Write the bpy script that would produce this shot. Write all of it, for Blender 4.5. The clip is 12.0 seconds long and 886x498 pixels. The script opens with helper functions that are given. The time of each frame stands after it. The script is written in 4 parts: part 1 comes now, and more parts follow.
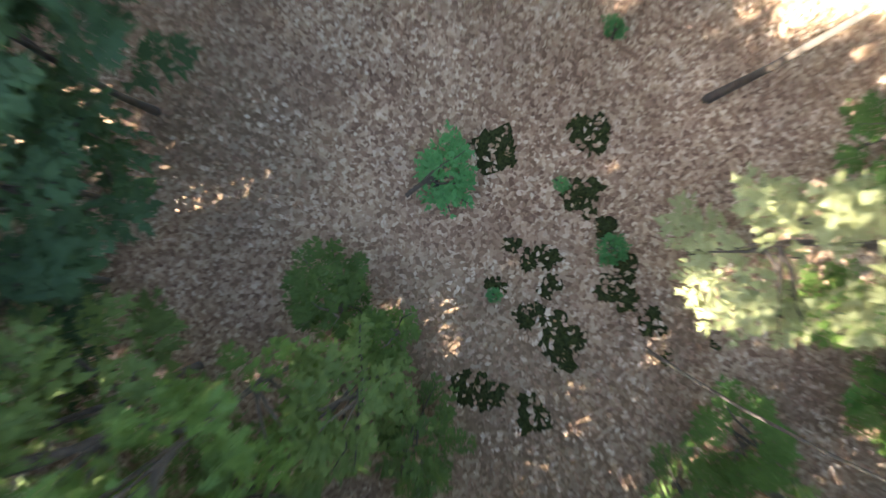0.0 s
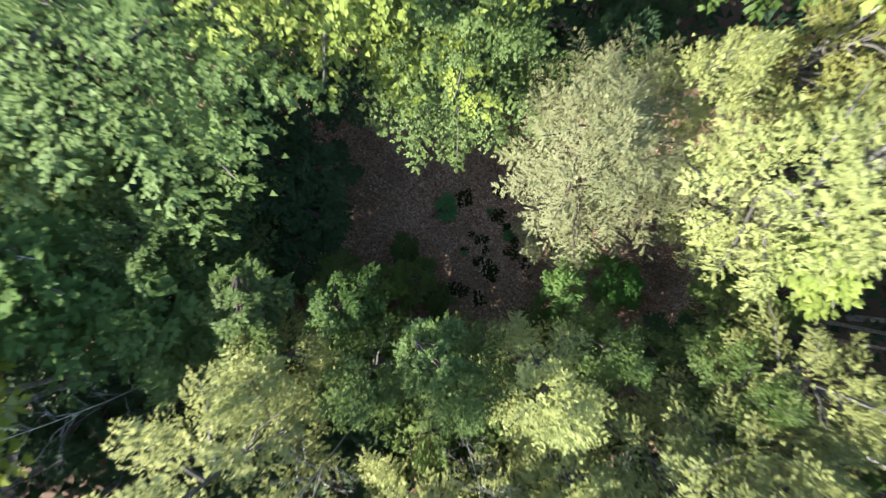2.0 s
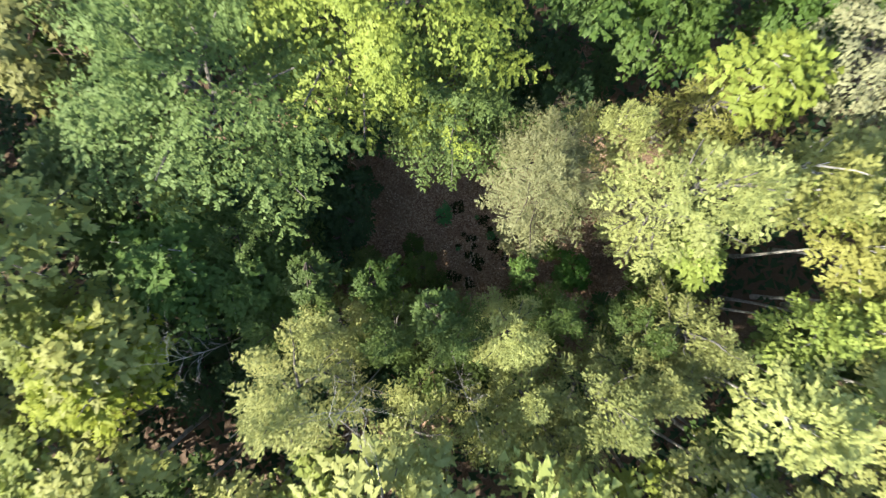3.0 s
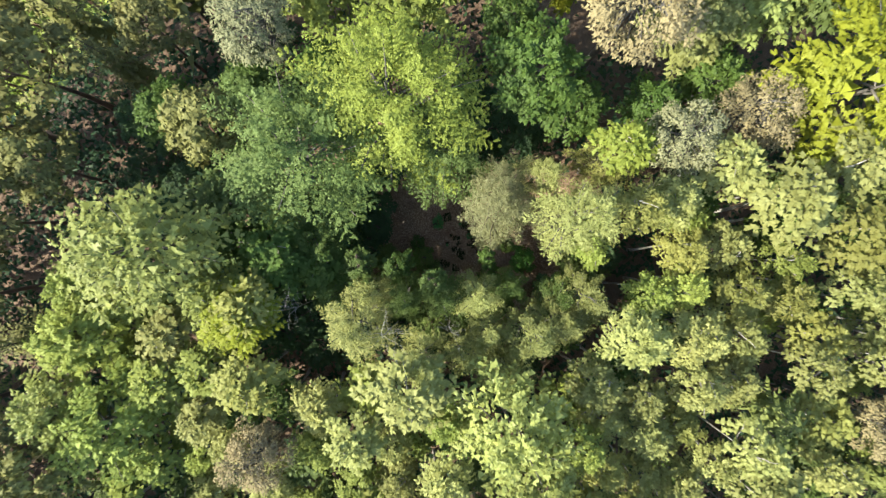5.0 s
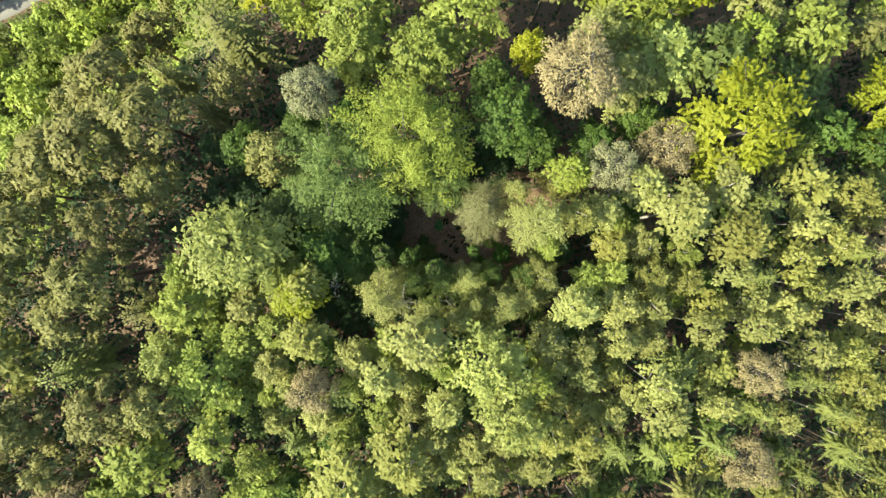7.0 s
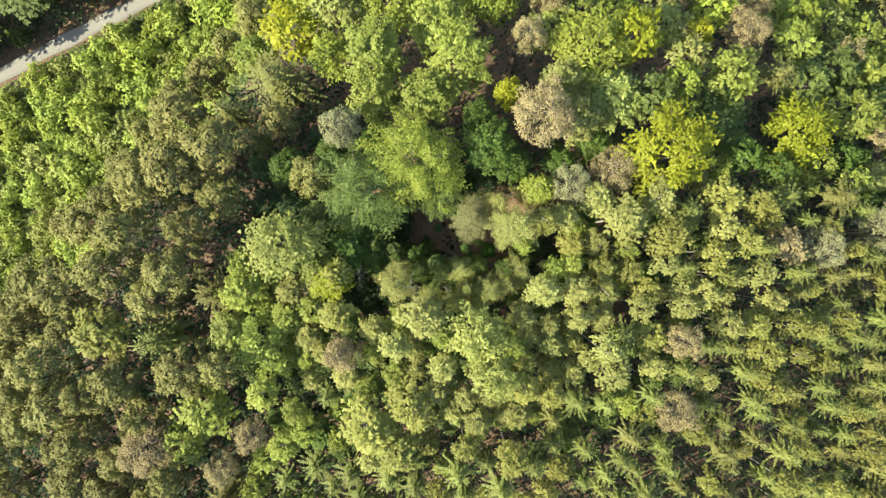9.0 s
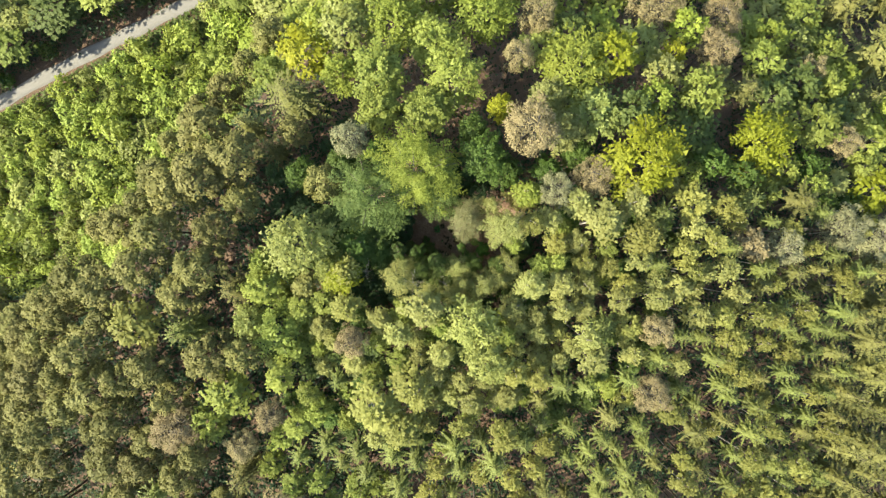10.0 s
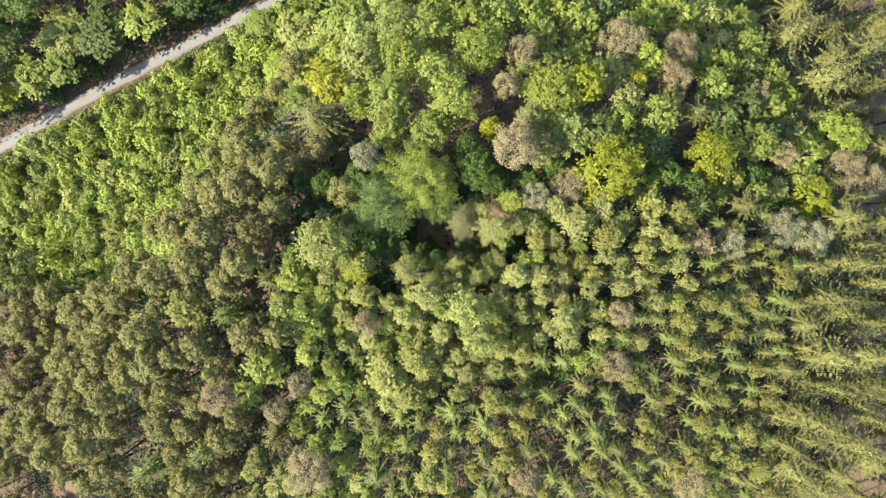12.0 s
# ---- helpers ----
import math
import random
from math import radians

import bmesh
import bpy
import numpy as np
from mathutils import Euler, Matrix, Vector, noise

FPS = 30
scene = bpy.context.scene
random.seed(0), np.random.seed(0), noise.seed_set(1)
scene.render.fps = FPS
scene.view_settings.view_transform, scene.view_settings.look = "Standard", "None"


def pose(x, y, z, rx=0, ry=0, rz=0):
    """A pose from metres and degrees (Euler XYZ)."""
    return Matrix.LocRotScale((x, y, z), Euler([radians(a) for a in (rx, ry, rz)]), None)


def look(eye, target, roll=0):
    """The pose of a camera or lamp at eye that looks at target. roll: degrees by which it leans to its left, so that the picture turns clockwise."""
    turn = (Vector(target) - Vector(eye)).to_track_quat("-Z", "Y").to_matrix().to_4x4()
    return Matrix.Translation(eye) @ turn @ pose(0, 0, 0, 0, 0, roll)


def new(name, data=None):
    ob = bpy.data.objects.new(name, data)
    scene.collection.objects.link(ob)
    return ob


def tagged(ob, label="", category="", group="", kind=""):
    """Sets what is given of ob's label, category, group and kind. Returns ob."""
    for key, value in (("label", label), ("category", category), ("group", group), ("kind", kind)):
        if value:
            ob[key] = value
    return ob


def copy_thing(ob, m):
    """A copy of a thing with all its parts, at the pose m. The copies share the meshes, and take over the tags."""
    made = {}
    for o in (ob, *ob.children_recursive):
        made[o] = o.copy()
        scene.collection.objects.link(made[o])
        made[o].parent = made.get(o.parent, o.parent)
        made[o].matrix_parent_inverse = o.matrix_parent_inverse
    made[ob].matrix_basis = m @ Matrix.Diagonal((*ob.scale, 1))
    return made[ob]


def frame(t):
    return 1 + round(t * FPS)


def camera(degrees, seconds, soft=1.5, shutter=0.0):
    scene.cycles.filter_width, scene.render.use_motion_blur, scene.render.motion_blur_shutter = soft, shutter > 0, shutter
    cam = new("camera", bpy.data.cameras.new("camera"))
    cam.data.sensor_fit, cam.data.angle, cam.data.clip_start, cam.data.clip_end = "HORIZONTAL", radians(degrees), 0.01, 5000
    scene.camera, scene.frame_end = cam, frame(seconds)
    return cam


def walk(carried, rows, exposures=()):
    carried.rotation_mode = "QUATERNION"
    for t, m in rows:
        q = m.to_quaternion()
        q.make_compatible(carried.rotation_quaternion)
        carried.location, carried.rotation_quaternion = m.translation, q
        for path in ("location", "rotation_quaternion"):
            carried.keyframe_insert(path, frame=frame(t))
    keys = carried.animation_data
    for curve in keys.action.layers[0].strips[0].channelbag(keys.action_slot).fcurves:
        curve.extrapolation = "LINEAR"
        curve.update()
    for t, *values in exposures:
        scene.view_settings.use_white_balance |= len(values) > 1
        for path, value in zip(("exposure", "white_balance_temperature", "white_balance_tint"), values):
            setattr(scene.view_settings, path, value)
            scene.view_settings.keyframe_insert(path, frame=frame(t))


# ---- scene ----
cam = camera(63.9, 12.0, soft=1.35, shutter=0.5)
METRES, EYE, TILT, LEAN, TURN = 80.0, 7.8, -90.0, 0.0, 0.0
ROWS = [
    (0.0, 0.0, 0.0, 0.0, 0.0, 0.0, 0.0),
    (0.5, -0.0006, -0.0385, -0.0007, -0.2, -0.06, 0.09),
    (1.0, -0.0007, -0.078, -0.0018, -0.14, -0.05, 0.14),
    (1.5, -0.0008, -0.1186, -0.0033, -0.13, -0.06, 0.14),
    (2.0, -0.0013, -0.1595, -0.0043, -0.13, -0.09, 0.12),
    (2.5, -0.0016, -0.2013, -0.0056, -0.19, -0.01, 0.29),
    (3.0, -0.002, -0.2426, -0.0064, -0.3, 0.02, 0.39),
    (5.0, -0.0048, -0.4087, -0.0047, -0.98, -0.49, 0.52),
    (5.5, -0.0051, -0.4498, -0.0052, -0.96, -0.52, 0.54),
    (6.0, -0.0057, -0.4911, -0.0055, -0.97, -0.53, 0.49),
    (6.5, -0.0056, -0.5328, -0.0053, -0.87, -0.59, 0.58),
    (7.0, -0.0066, -0.5749, -0.0058, -0.93, -0.56, 0.58),
    (9.0, -0.0091, -0.7452, -0.006, -1.03, -0.61, 0.63),
    (9.5, -0.0092, -0.7878, -0.0057, -1.05, -0.61, 0.66),
    (10.0, -0.0094, -0.8306, -0.006, -1.06, -0.63, 0.67),
    (10.5, -0.0099, -0.8731, -0.0064, -1.05, -0.66, 0.69),
    (11.0, -0.0105, -0.9154, -0.0066, -1.05, -0.67, 0.69),
    (11.5, -0.0109, -0.9577, -0.007, -1.03, -0.68, 0.71),
    (12.0, -0.0116, -0.9998, -0.0076, -1.02, -0.68, 0.71),
]
EXPOSURES = [(0.0, 4.7, 6500, 9), (0.5, 3.5, 6300, 9), (1.0, 3.1, 5900, 9), (1.5, 2.68, 5900, 9), (2.2, 2.42, 6200, 8), (3.2, 2.2, 6600, 6), (5.0, 2.04, 6700, 4), (7.0, 2.0, 7450, -3), (9.0, 2.0, 7500, 0), (12.0, 1.96, 6900, 8)]
walk(cam, [(t, pose(0, 0, EYE, TILT, LEAN, TURN) @ pose(METRES * x, METRES * y, METRES * z, 90 + pitch, roll, yaw)) for t, x, y, z, yaw, pitch, roll in ROWS], EXPOSURES)

# ---- light: low afternoon sun from the valley side, open sky ----
SUN_ELEVATION, SUN_AZIMUTH = radians(40), radians(201)      # azimuth counted from +x towards +y
world = bpy.data.worlds.new("sky")
scene.world = world
world.use_nodes = True
sky = world.node_tree.nodes.new("ShaderNodeTexSky")
sky.sky_type, sky.sun_disc, sky.sun_elevation, sky.sun_rotation = "NISHITA", False, SUN_ELEVATION, radians(90) - SUN_AZIMUTH
world.node_tree.nodes["Background"].inputs["Strength"].default_value = 0.124
world.node_tree.links.new(sky.outputs["Color"], world.node_tree.nodes["Background"].inputs["Color"])
sun_way = Vector((math.cos(SUN_AZIMUTH) * math.cos(SUN_ELEVATION), math.sin(SUN_AZIMUTH) * math.cos(SUN_ELEVATION), math.sin(SUN_ELEVATION)))
sun = new("sun", bpy.data.lights.new("sun", "SUN"))
sun.data.energy, sun.data.angle, sun.data.color = 4.4, radians(0.6), (1.0, 0.93, 0.8)
sun.matrix_world = look(sun_way * 200, (0, 0, 0))


# ---- materials ----
def nodes_of(name):
    m = bpy.data.materials.new(name)
    m.use_nodes = True
    return m, m.node_tree.nodes, m.node_tree.links, m.node_tree.nodes["Principled BSDF"]


def ramp_of(nodes, stops):
    node = nodes.new("ShaderNodeValToRGB")
    r = node.color_ramp
    while len(r.elements) < len(stops):
        r.elements.new(0.5)
    for e, (at, c) in zip(r.elements, stops):
        e.position, e.color = at, (*c, 1)
    return node


def noise_of(nodes, links, scale, detail=4, kind="Object"):
    co = nodes.new("ShaderNodeTexCoord")
    n = nodes.new("ShaderNodeTexNoise")
    n.inputs["Scale"].default_value, n.inputs["Detail"].default_value = scale, detail
    links.new(co.outputs[kind], n.inputs["Vector"])
    return n


def mixed(nodes, links, fac, a, b, blend="MIX"):
    n = nodes.new("ShaderNodeMix")
    n.data_type, n.blend_type = "RGBA", blend
    for i, v in ((0, fac), (6, a), (7, b)):
        if isinstance(v, (int, float)):
            n.inputs[i].default_value = v
        elif isinstance(v, tuple):
            n.inputs[i].default_value = (*v, 1)
        else:
            links.new(v, n.inputs[i])
    return n.outputs[2]


def leaf_material(name, dark, mid, light, through_part=0.38, rough=0.6, spread=0.22, single=0.16, patchy=0.85):
    """Leaves: a tint of its own for every leaf and every tree, matt to waxy, partly letting light through."""
    m, nodes, links, bsdf = nodes_of(name)
    geo = nodes.new("ShaderNodeNewGeometry")
    ramp = ramp_of(nodes, ((0.0, dark), (0.55, mid), (1.0, light)))
    patch = noise_of(nodes, links, 1.2, 3)
    add = nodes.new("ShaderNodeMath")
    add.operation = "MULTIPLY_ADD"
    add.inputs[1].default_value, add.inputs[2].default_value = single, 0.5 * (1 - patchy - single)
    links.new(geo.outputs["Random Per Island"], add.inputs[0])
    add2 = nodes.new("ShaderNodeMath")
    add2.operation = "MULTIPLY_ADD"
    add2.inputs[1].default_value = patchy
    links.new(patch.outputs["Fac"], add2.inputs[0])
    links.new(add.outputs[0], add2.inputs[2])
    links.new(add2.outputs[0], ramp.inputs[0])
    info = nodes.new("ShaderNodeObjectInfo")
    hsv = nodes.new("ShaderNodeHueSaturation")
    hue = nodes.new("ShaderNodeMapRange")
    hue.inputs["To Min"].default_value, hue.inputs["To Max"].default_value = 0.492, 0.508
    val = nodes.new("ShaderNodeMapRange")
    val.inputs["To Min"].default_value, val.inputs["To Max"].default_value = 1 - spread, 1 + spread
    links.new(info.outputs["Random"], hue.inputs["Value"])
    wob = nodes.new("ShaderNodeMath")
    wob.operation = "FRACT"
    times = nodes.new("ShaderNodeMath")
    times.operation = "MULTIPLY"
    times.inputs[1].default_value = 17.3
    links.new(info.outputs["Random"], times.inputs[0])
    links.new(times.outputs[0], wob.inputs[0])
    links.new(wob.outputs[0], val.inputs["Value"])
    links.new(hue.outputs[0], hsv.inputs["Hue"])
    links.new(val.outputs[0], hsv.inputs["Value"])
    links.new(ramp.outputs[0], hsv.inputs["Color"])
    links.new(hsv.outputs[0], bsdf.inputs["Base Color"])
    bsdf.inputs["Roughness"].default_value = rough
    bsdf.inputs["Specular IOR Level"].default_value = 0.22
    tr = nodes.new("ShaderNodeBsdfTranslucent")
    links.new(hsv.outputs[0], tr.inputs["Color"])
    mix = nodes.new("ShaderNodeMixShader")
    mix.inputs[0].default_value = through_part
    links.new(bsdf.outputs[0], mix.inputs[1])
    links.new(tr.outputs[0], mix.inputs[2])
    links.new(mix.outputs[0], nodes["Material Output"].inputs["Surface"])
    return m


def bark_material(name, dark, light, scale=9.0):
    m, nodes, links, bsdf = nodes_of(name)
    n = noise_of(nodes, links, scale, 6)
    n2 = noise_of(nodes, links, scale * 0.15, 3)
    ramp = ramp_of(nodes, ((0.32, dark), (0.68, light)))
    links.new(n.outputs["Fac"], ramp.inputs[0])
    links.new(mixed(nodes, links, n2.outputs["Fac"], ramp.outputs[0], tuple(c * 0.6 for c in dark)), bsdf.inputs["Base Color"])
    bump = nodes.new("ShaderNodeBump")
    bump.inputs["Strength"].default_value, bump.inputs["Distance"].default_value = 0.6, 0.03
    links.new(n.outputs["Fac"], bump.inputs["Height"])
    links.new(bump.outputs[0], bsdf.inputs["Normal"])
    bsdf.inputs["Roughness"].default_value = 0.9
    return m


LEAF = {
    "green": leaf_material("green_leaves", (0.097, 0.13, 0.027), (0.194, 0.235, 0.052), (0.294, 0.34, 0.084)),
    "deep": leaf_material("deep_green_leaves", (0.03, 0.06, 0.014), (0.065, 0.11, 0.022), (0.115, 0.17, 0.036)),
    "silver": leaf_material("silvery_leaves", (0.127, 0.15, 0.039), (0.231, 0.264, 0.077), (0.341, 0.376, 0.127), rough=0.5),
    "lime": leaf_material("lime_leaves", (0.105, 0.144, 0.025), (0.212, 0.26, 0.046), (0.32, 0.366, 0.074)),
    "yellow": leaf_material("yellow_leaves", (0.117, 0.138, 0.01), (0.215, 0.235, 0.021), (0.316, 0.326, 0.041)),
    "birch": leaf_material("birch_leaves", (0.135, 0.146, 0.042), (0.231, 0.244, 0.08), (0.332, 0.342, 0.135)),
    "gold": leaf_material("golden_birch_leaves", (0.12, 0.128, 0.03), (0.198, 0.205, 0.055), (0.28, 0.282, 0.095)),
    "tan": leaf_material("withered_leaves", (0.115, 0.094, 0.043), (0.186, 0.157, 0.08), (0.262, 0.227, 0.127), 0.2, 0.8, 0.12),
    "grey": leaf_material("grey_leaves", (0.11, 0.113, 0.055), (0.178, 0.18, 0.095), (0.255, 0.255, 0.147), 0.2, 0.7, 0.12),
    "needle": leaf_material("spruce_needles", (0.058, 0.074, 0.02), (0.118, 0.14, 0.037), (0.2, 0.22, 0.064), 0.2, 0.6),
    "oldneedle": leaf_material("old_spruce_needles", (0.06, 0.067, 0.019), (0.118, 0.121, 0.036), (0.192, 0.187, 0.066), 0.15, 0.6, 0.2),
    "pine": leaf_material("pine_needles", (0.066, 0.066, 0.021), (0.116, 0.115, 0.035), (0.172, 0.168, 0.051), 0.15, 0.65, 0.2),
    "bush": leaf_material("bramble_leaves", (0.129, 0.174, 0.038), (0.252, 0.314, 0.069), (0.381, 0.437, 0.112)),
    # "dark": the shade of the gaps between stems, put into a leaf colour
    "dark": leaf_material("gap_shade_leaves", (0.012, 0.03, 0.014), (0.026, 0.056, 0.024), (0.05, 0.09, 0.036)),
    # "shade": darker copy of the sapling greens, canopy shade put into the colour
    "shade": leaf_material("shade_toned_leaves", (0.02, 0.044, 0.017), (0.042, 0.08, 0.03), (0.078, 0.13, 0.047)),
    "mid": leaf_material("beech_leaves", (0.045, 0.072, 0.02), (0.096, 0.132, 0.037), (0.168, 0.209, 0.063)),
    "pale": leaf_material("pale_birch_leaves", (0.113, 0.118, 0.047), (0.185, 0.19, 0.088), (0.264, 0.267, 0.143)),
    "cool": leaf_material("cool_green_leaves", (0.04, 0.066, 0.017), (0.09, 0.13, 0.032), (0.163, 0.212, 0.058)),
    "vivid": leaf_material("vivid_green_leaves", (0.024, 0.062, 0.011), (0.052, 0.125, 0.019), (0.095, 0.195, 0.033)),
    "fresh": leaf_material("seedling_leaves", (0.03, 0.10, 0.035), (0.075, 0.20, 0.065), (0.14, 0.28, 0.095)),
}
BARK = {
    "grey": bark_material("grey_bark", (0.05, 0.045, 0.04), (0.17, 0.155, 0.13)),
    "brown": bark_material("brown_bark", (0.03, 0.022, 0.017), (0.11, 0.08, 0.06)),
    "pine": bark_material("pine_bark", (0.045, 0.028, 0.02), (0.20, 0.10, 0.06)),
    "white": bark_material("white_bark", (0.12, 0.11, 0.10), (0.60, 0.57, 0.52), 5.0),
}


def litter_material():
    """Forest floor: brown leaf litter, humus in hollows, shade of the stands put into the outer colour."""
    m, nodes, links, bsdf = nodes_of("leaf_litter_soil")
    co = nodes.new("ShaderNodeTexCoord")
    vor = nodes.new("ShaderNodeTexVoronoi")
    vor.inputs["Scale"].default_value = 24.0
    links.new(co.outputs["Object"], vor.inputs["Vector"])
    sep = nodes.new("ShaderNodeSeparateColor")
    links.new(vor.outputs["Color"], sep.inputs[0])
    ramp = ramp_of(nodes, ((0.0, (0.11, 0.058, 0.035)), (0.45, (0.25, 0.163, 0.108)), (0.8, (0.39, 0.285, 0.205)), (1.0, (0.5, 0.4, 0.31))))
    links.new(sep.outputs[0], ramp.inputs[0])
    n = noise_of(nodes, links, 0.8, 5)
    soil = ramp_of(nodes, ((0.35, (0.7, 0.62, 0.58)), (0.65, (1.15, 1.1, 1.05))))
    links.new(n.outputs["Fac"], soil.inputs[0])
    brown = mixed(nodes, links, 1.0, ramp.outputs[0], soil.outputs[0], "MULTIPLY")
    humus = noise_of(nodes, links, 0.25, 5)
    spots = ramp_of(nodes, ((0.42, (0, 0, 0)), (0.58, (1, 1, 1))))
    links.new(humus.outputs["Fac"], spots.inputs[0])
    brown = mixed(nodes, links, spots.outputs[0], brown, mixed(nodes, links, 0.65, brown, (0.10, 0.062, 0.032)))
    # dark needle brown outside the clearing, standing in for shade under the stands
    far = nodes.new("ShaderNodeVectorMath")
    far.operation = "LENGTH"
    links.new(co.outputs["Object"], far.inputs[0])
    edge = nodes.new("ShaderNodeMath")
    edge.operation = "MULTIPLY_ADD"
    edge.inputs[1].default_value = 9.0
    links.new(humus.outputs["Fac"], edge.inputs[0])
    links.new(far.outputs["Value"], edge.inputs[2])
    shade_mask = nodes.new("ShaderNodeMapRange")
    shade_mask.inputs["From Min"].default_value, shade_mask.inputs["From Max"].default_value = 11.0, 14.0
    links.new(edge.outputs[0], shade_mask.inputs["Value"])
    shade_brown = mixed(nodes, links, 0.8, brown, (0.055, 0.032, 0.018))
    brown = mixed(nodes, links, shade_mask.outputs[0], brown, shade_brown)
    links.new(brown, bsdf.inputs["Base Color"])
    bump = nodes.new("ShaderNodeBump")
    bump.inputs["Strength"].default_value, bump.inputs["Distance"].default_value = 0.8, 0.03
    links.new(sep.outputs[1], bump.inputs["Height"])
    links.new(bump.outputs[0], bsdf.inputs["Normal"])
    bsdf.inputs["Roughness"].default_value = 0.85
    return m


def gravel_material():
    m, nodes, links, bsdf = nodes_of("pale_gravel")
    n, n2 = noise_of(nodes, links, 12, 6), noise_of(nodes, links, 0.35, 4)
    ramp = ramp_of(nodes, ((0.3, (0.12, 0.118, 0.112)), (0.7, (0.21, 0.207, 0.198))))
    links.new(n.outputs["Fac"], ramp.inputs[0])
    links.new(mixed(nodes, links, n2.outputs["Fac"], ramp.outputs[0], (0.15, 0.145, 0.13)), bsdf.inputs["Base Color"])
    bump = nodes.new("ShaderNodeBump")
    bump.inputs["Distance"].default_value = 0.03
    links.new(n.outputs["Fac"], bump.inputs["Height"])
    links.new(bump.outputs[0], bsdf.inputs["Normal"])
    bsdf.inputs["Roughness"].default_value = 0.95
    return m


def moss_material():
    m, nodes, links, bsdf = nodes_of("dark_moss")
    n = noise_of(nodes, links, 30, 5)
    ramp = ramp_of(nodes, ((0.3, (0.008, 0.010, 0.004)), (0.75, (0.035, 0.042, 0.016))))
    links.new(n.outputs["Fac"], ramp.inputs[0])
    links.new(ramp.outputs[0], bsdf.inputs["Base Color"])
    bsdf.inputs["Roughness"].default_value = 1.0
    bsdf.inputs["Specular IOR Level"].default_value = 0.05
    return m


LITTER, GRAVEL, MOSS = litter_material(), gravel_material(), moss_material()
FALLEN = leaf_material("fallen_leaves", (0.08, 0.038, 0.022), (0.26, 0.165, 0.108), (0.58, 0.47, 0.365), 0.05, 0.7, 0.1, 0.45, 0.85)


# ---- ground: a wooded hilltop that drops to a valley track ----
def ground_z(x, y):
    x, y = np.asarray(x, float), np.asarray(y, float)
    d = np.where(x > 0, 0.0055, 0.0025) * x * x + np.where(y > 0, 0.015, 0.008) * y * y
    s = np.clip((-0.8 * x + 0.6 * y - 20) / 20, 0, 1)
    d = d + 22 * s * s * (3 - 2 * s)
    return -(31 - 3 * np.logaddexp(0, (31 - d) / 3))


def mesh_of(name, verts, faces, material):
    """A mesh from numpy arrays; faces all with the same number of corners."""
    me = bpy.data.meshes.new(name)
    faces = np.asarray(faces, np.int32)
    n, k = faces.shape
    me.vertices.add(len(verts))
    me.vertices.foreach_set("co", np.asarray(verts, np.float32).ravel())
    me.loops.add(n * k)
    me.loops.foreach_set("vertex_index", faces.ravel())
    me.polygons.add(n)
    me.polygons.foreach_set("loop_start", np.arange(0, n * k, k, dtype=np.int32))
    me.update(calc_edges=True)
    me.materials.append(material)
    return me


def part(name, me, parent, label=""):
    ob = new(name, me)
    ob.parent = parent
    if label:
        tagged(ob, label)
    return ob


def graded(half, fine, step, far_steps):
    near = np.arange(-fine, fine + step / 2, step)
    far = fine + (half - fine) * (np.arange(1, far_steps + 1) / far_steps) ** 2.2
    return np.concatenate((-far[::-1], near, far))


def build_ground():
    xs = graded(1500, 70, 1.0, 16)
    gx, gy = np.meshgrid(xs, xs, indexing="ij")
    n = len(xs)
    z = ground_z(gx, gy)
    near = np.exp(-((gx / 70) ** 2 + (gy / 70) ** 2) ** 2)
    z = z + near * 0.09 * (np.sin(gx * 1.3 + np.cos(gy * 0.9) * 2) * np.cos(gy * 1.1 + np.sin(gx * 0.7)))
    i = np.arange(n * n).reshape(n, n)
    faces = np.stack((i[:-1, :-1], i[1:, :-1], i[1:, 1:], i[:-1, 1:]), -1).reshape(-1, 4)
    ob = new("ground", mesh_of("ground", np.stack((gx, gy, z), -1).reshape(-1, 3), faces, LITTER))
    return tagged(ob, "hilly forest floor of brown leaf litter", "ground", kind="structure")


def build_track():
    """The gravel track in the valley, cambered, a hand's width above the soil."""
    s = np.linspace(0, 1, 90)
    cx = -76 + 62 * s
    cy = 13.1 + 33.5 * s + 0.5 * np.sin(s * 5.0)
    dx, dy = np.gradient(cx), np.gradient(cy)
    ln = np.hypot(dx, dy)
    nx, ny = -dy / ln, dx / ln
    across = np.array((-1.1, -0.9, -0.4, 0, 0.4, 0.9, 1.1))
    lift = np.array((-0.25, 0.05, 0.10, 0.13, 0.10, 0.05, -0.25))
    wob = 0.10 * np.sin(s[:, None] * 60 + across[None] * 2)
    X = cx[:, None] + nx[:, None] * (across + wob)
    Y = cy[:, None] + ny[:, None] * (across + wob)
    Z = ground_z(X, Y) + lift[None] + 0.08
    i = np.arange(X.size).reshape(X.shape)
    faces = np.stack((i[:-1, :-1], i[1:, :-1], i[1:, 1:], i[:-1, 1:]), -1).reshape(-1, 4)
    tagged(new("road", mesh_of("road", np.stack((X, Y, Z), -1).reshape(-1, 3), faces, GRAVEL)), "pale grey gravel forest track", "road", kind="structure")


# ---- makers of tree pieces ----
rng = np.random.default_rng(7)
BUILT = {}


def reseed(*sizes):
    """A fixed row of chances for every build of a kind, whatever else is built before it."""
    global rng
    key = tuple(int(1000 * v) for v in sizes)
    BUILT[key] = BUILT.get(key, 0) + 1
    rng = np.random.default_rng((*key, BUILT[key]))


def unit(v):
    return v / np.maximum(np.linalg.norm(v, axis=-1, keepdims=True), 1e-6)


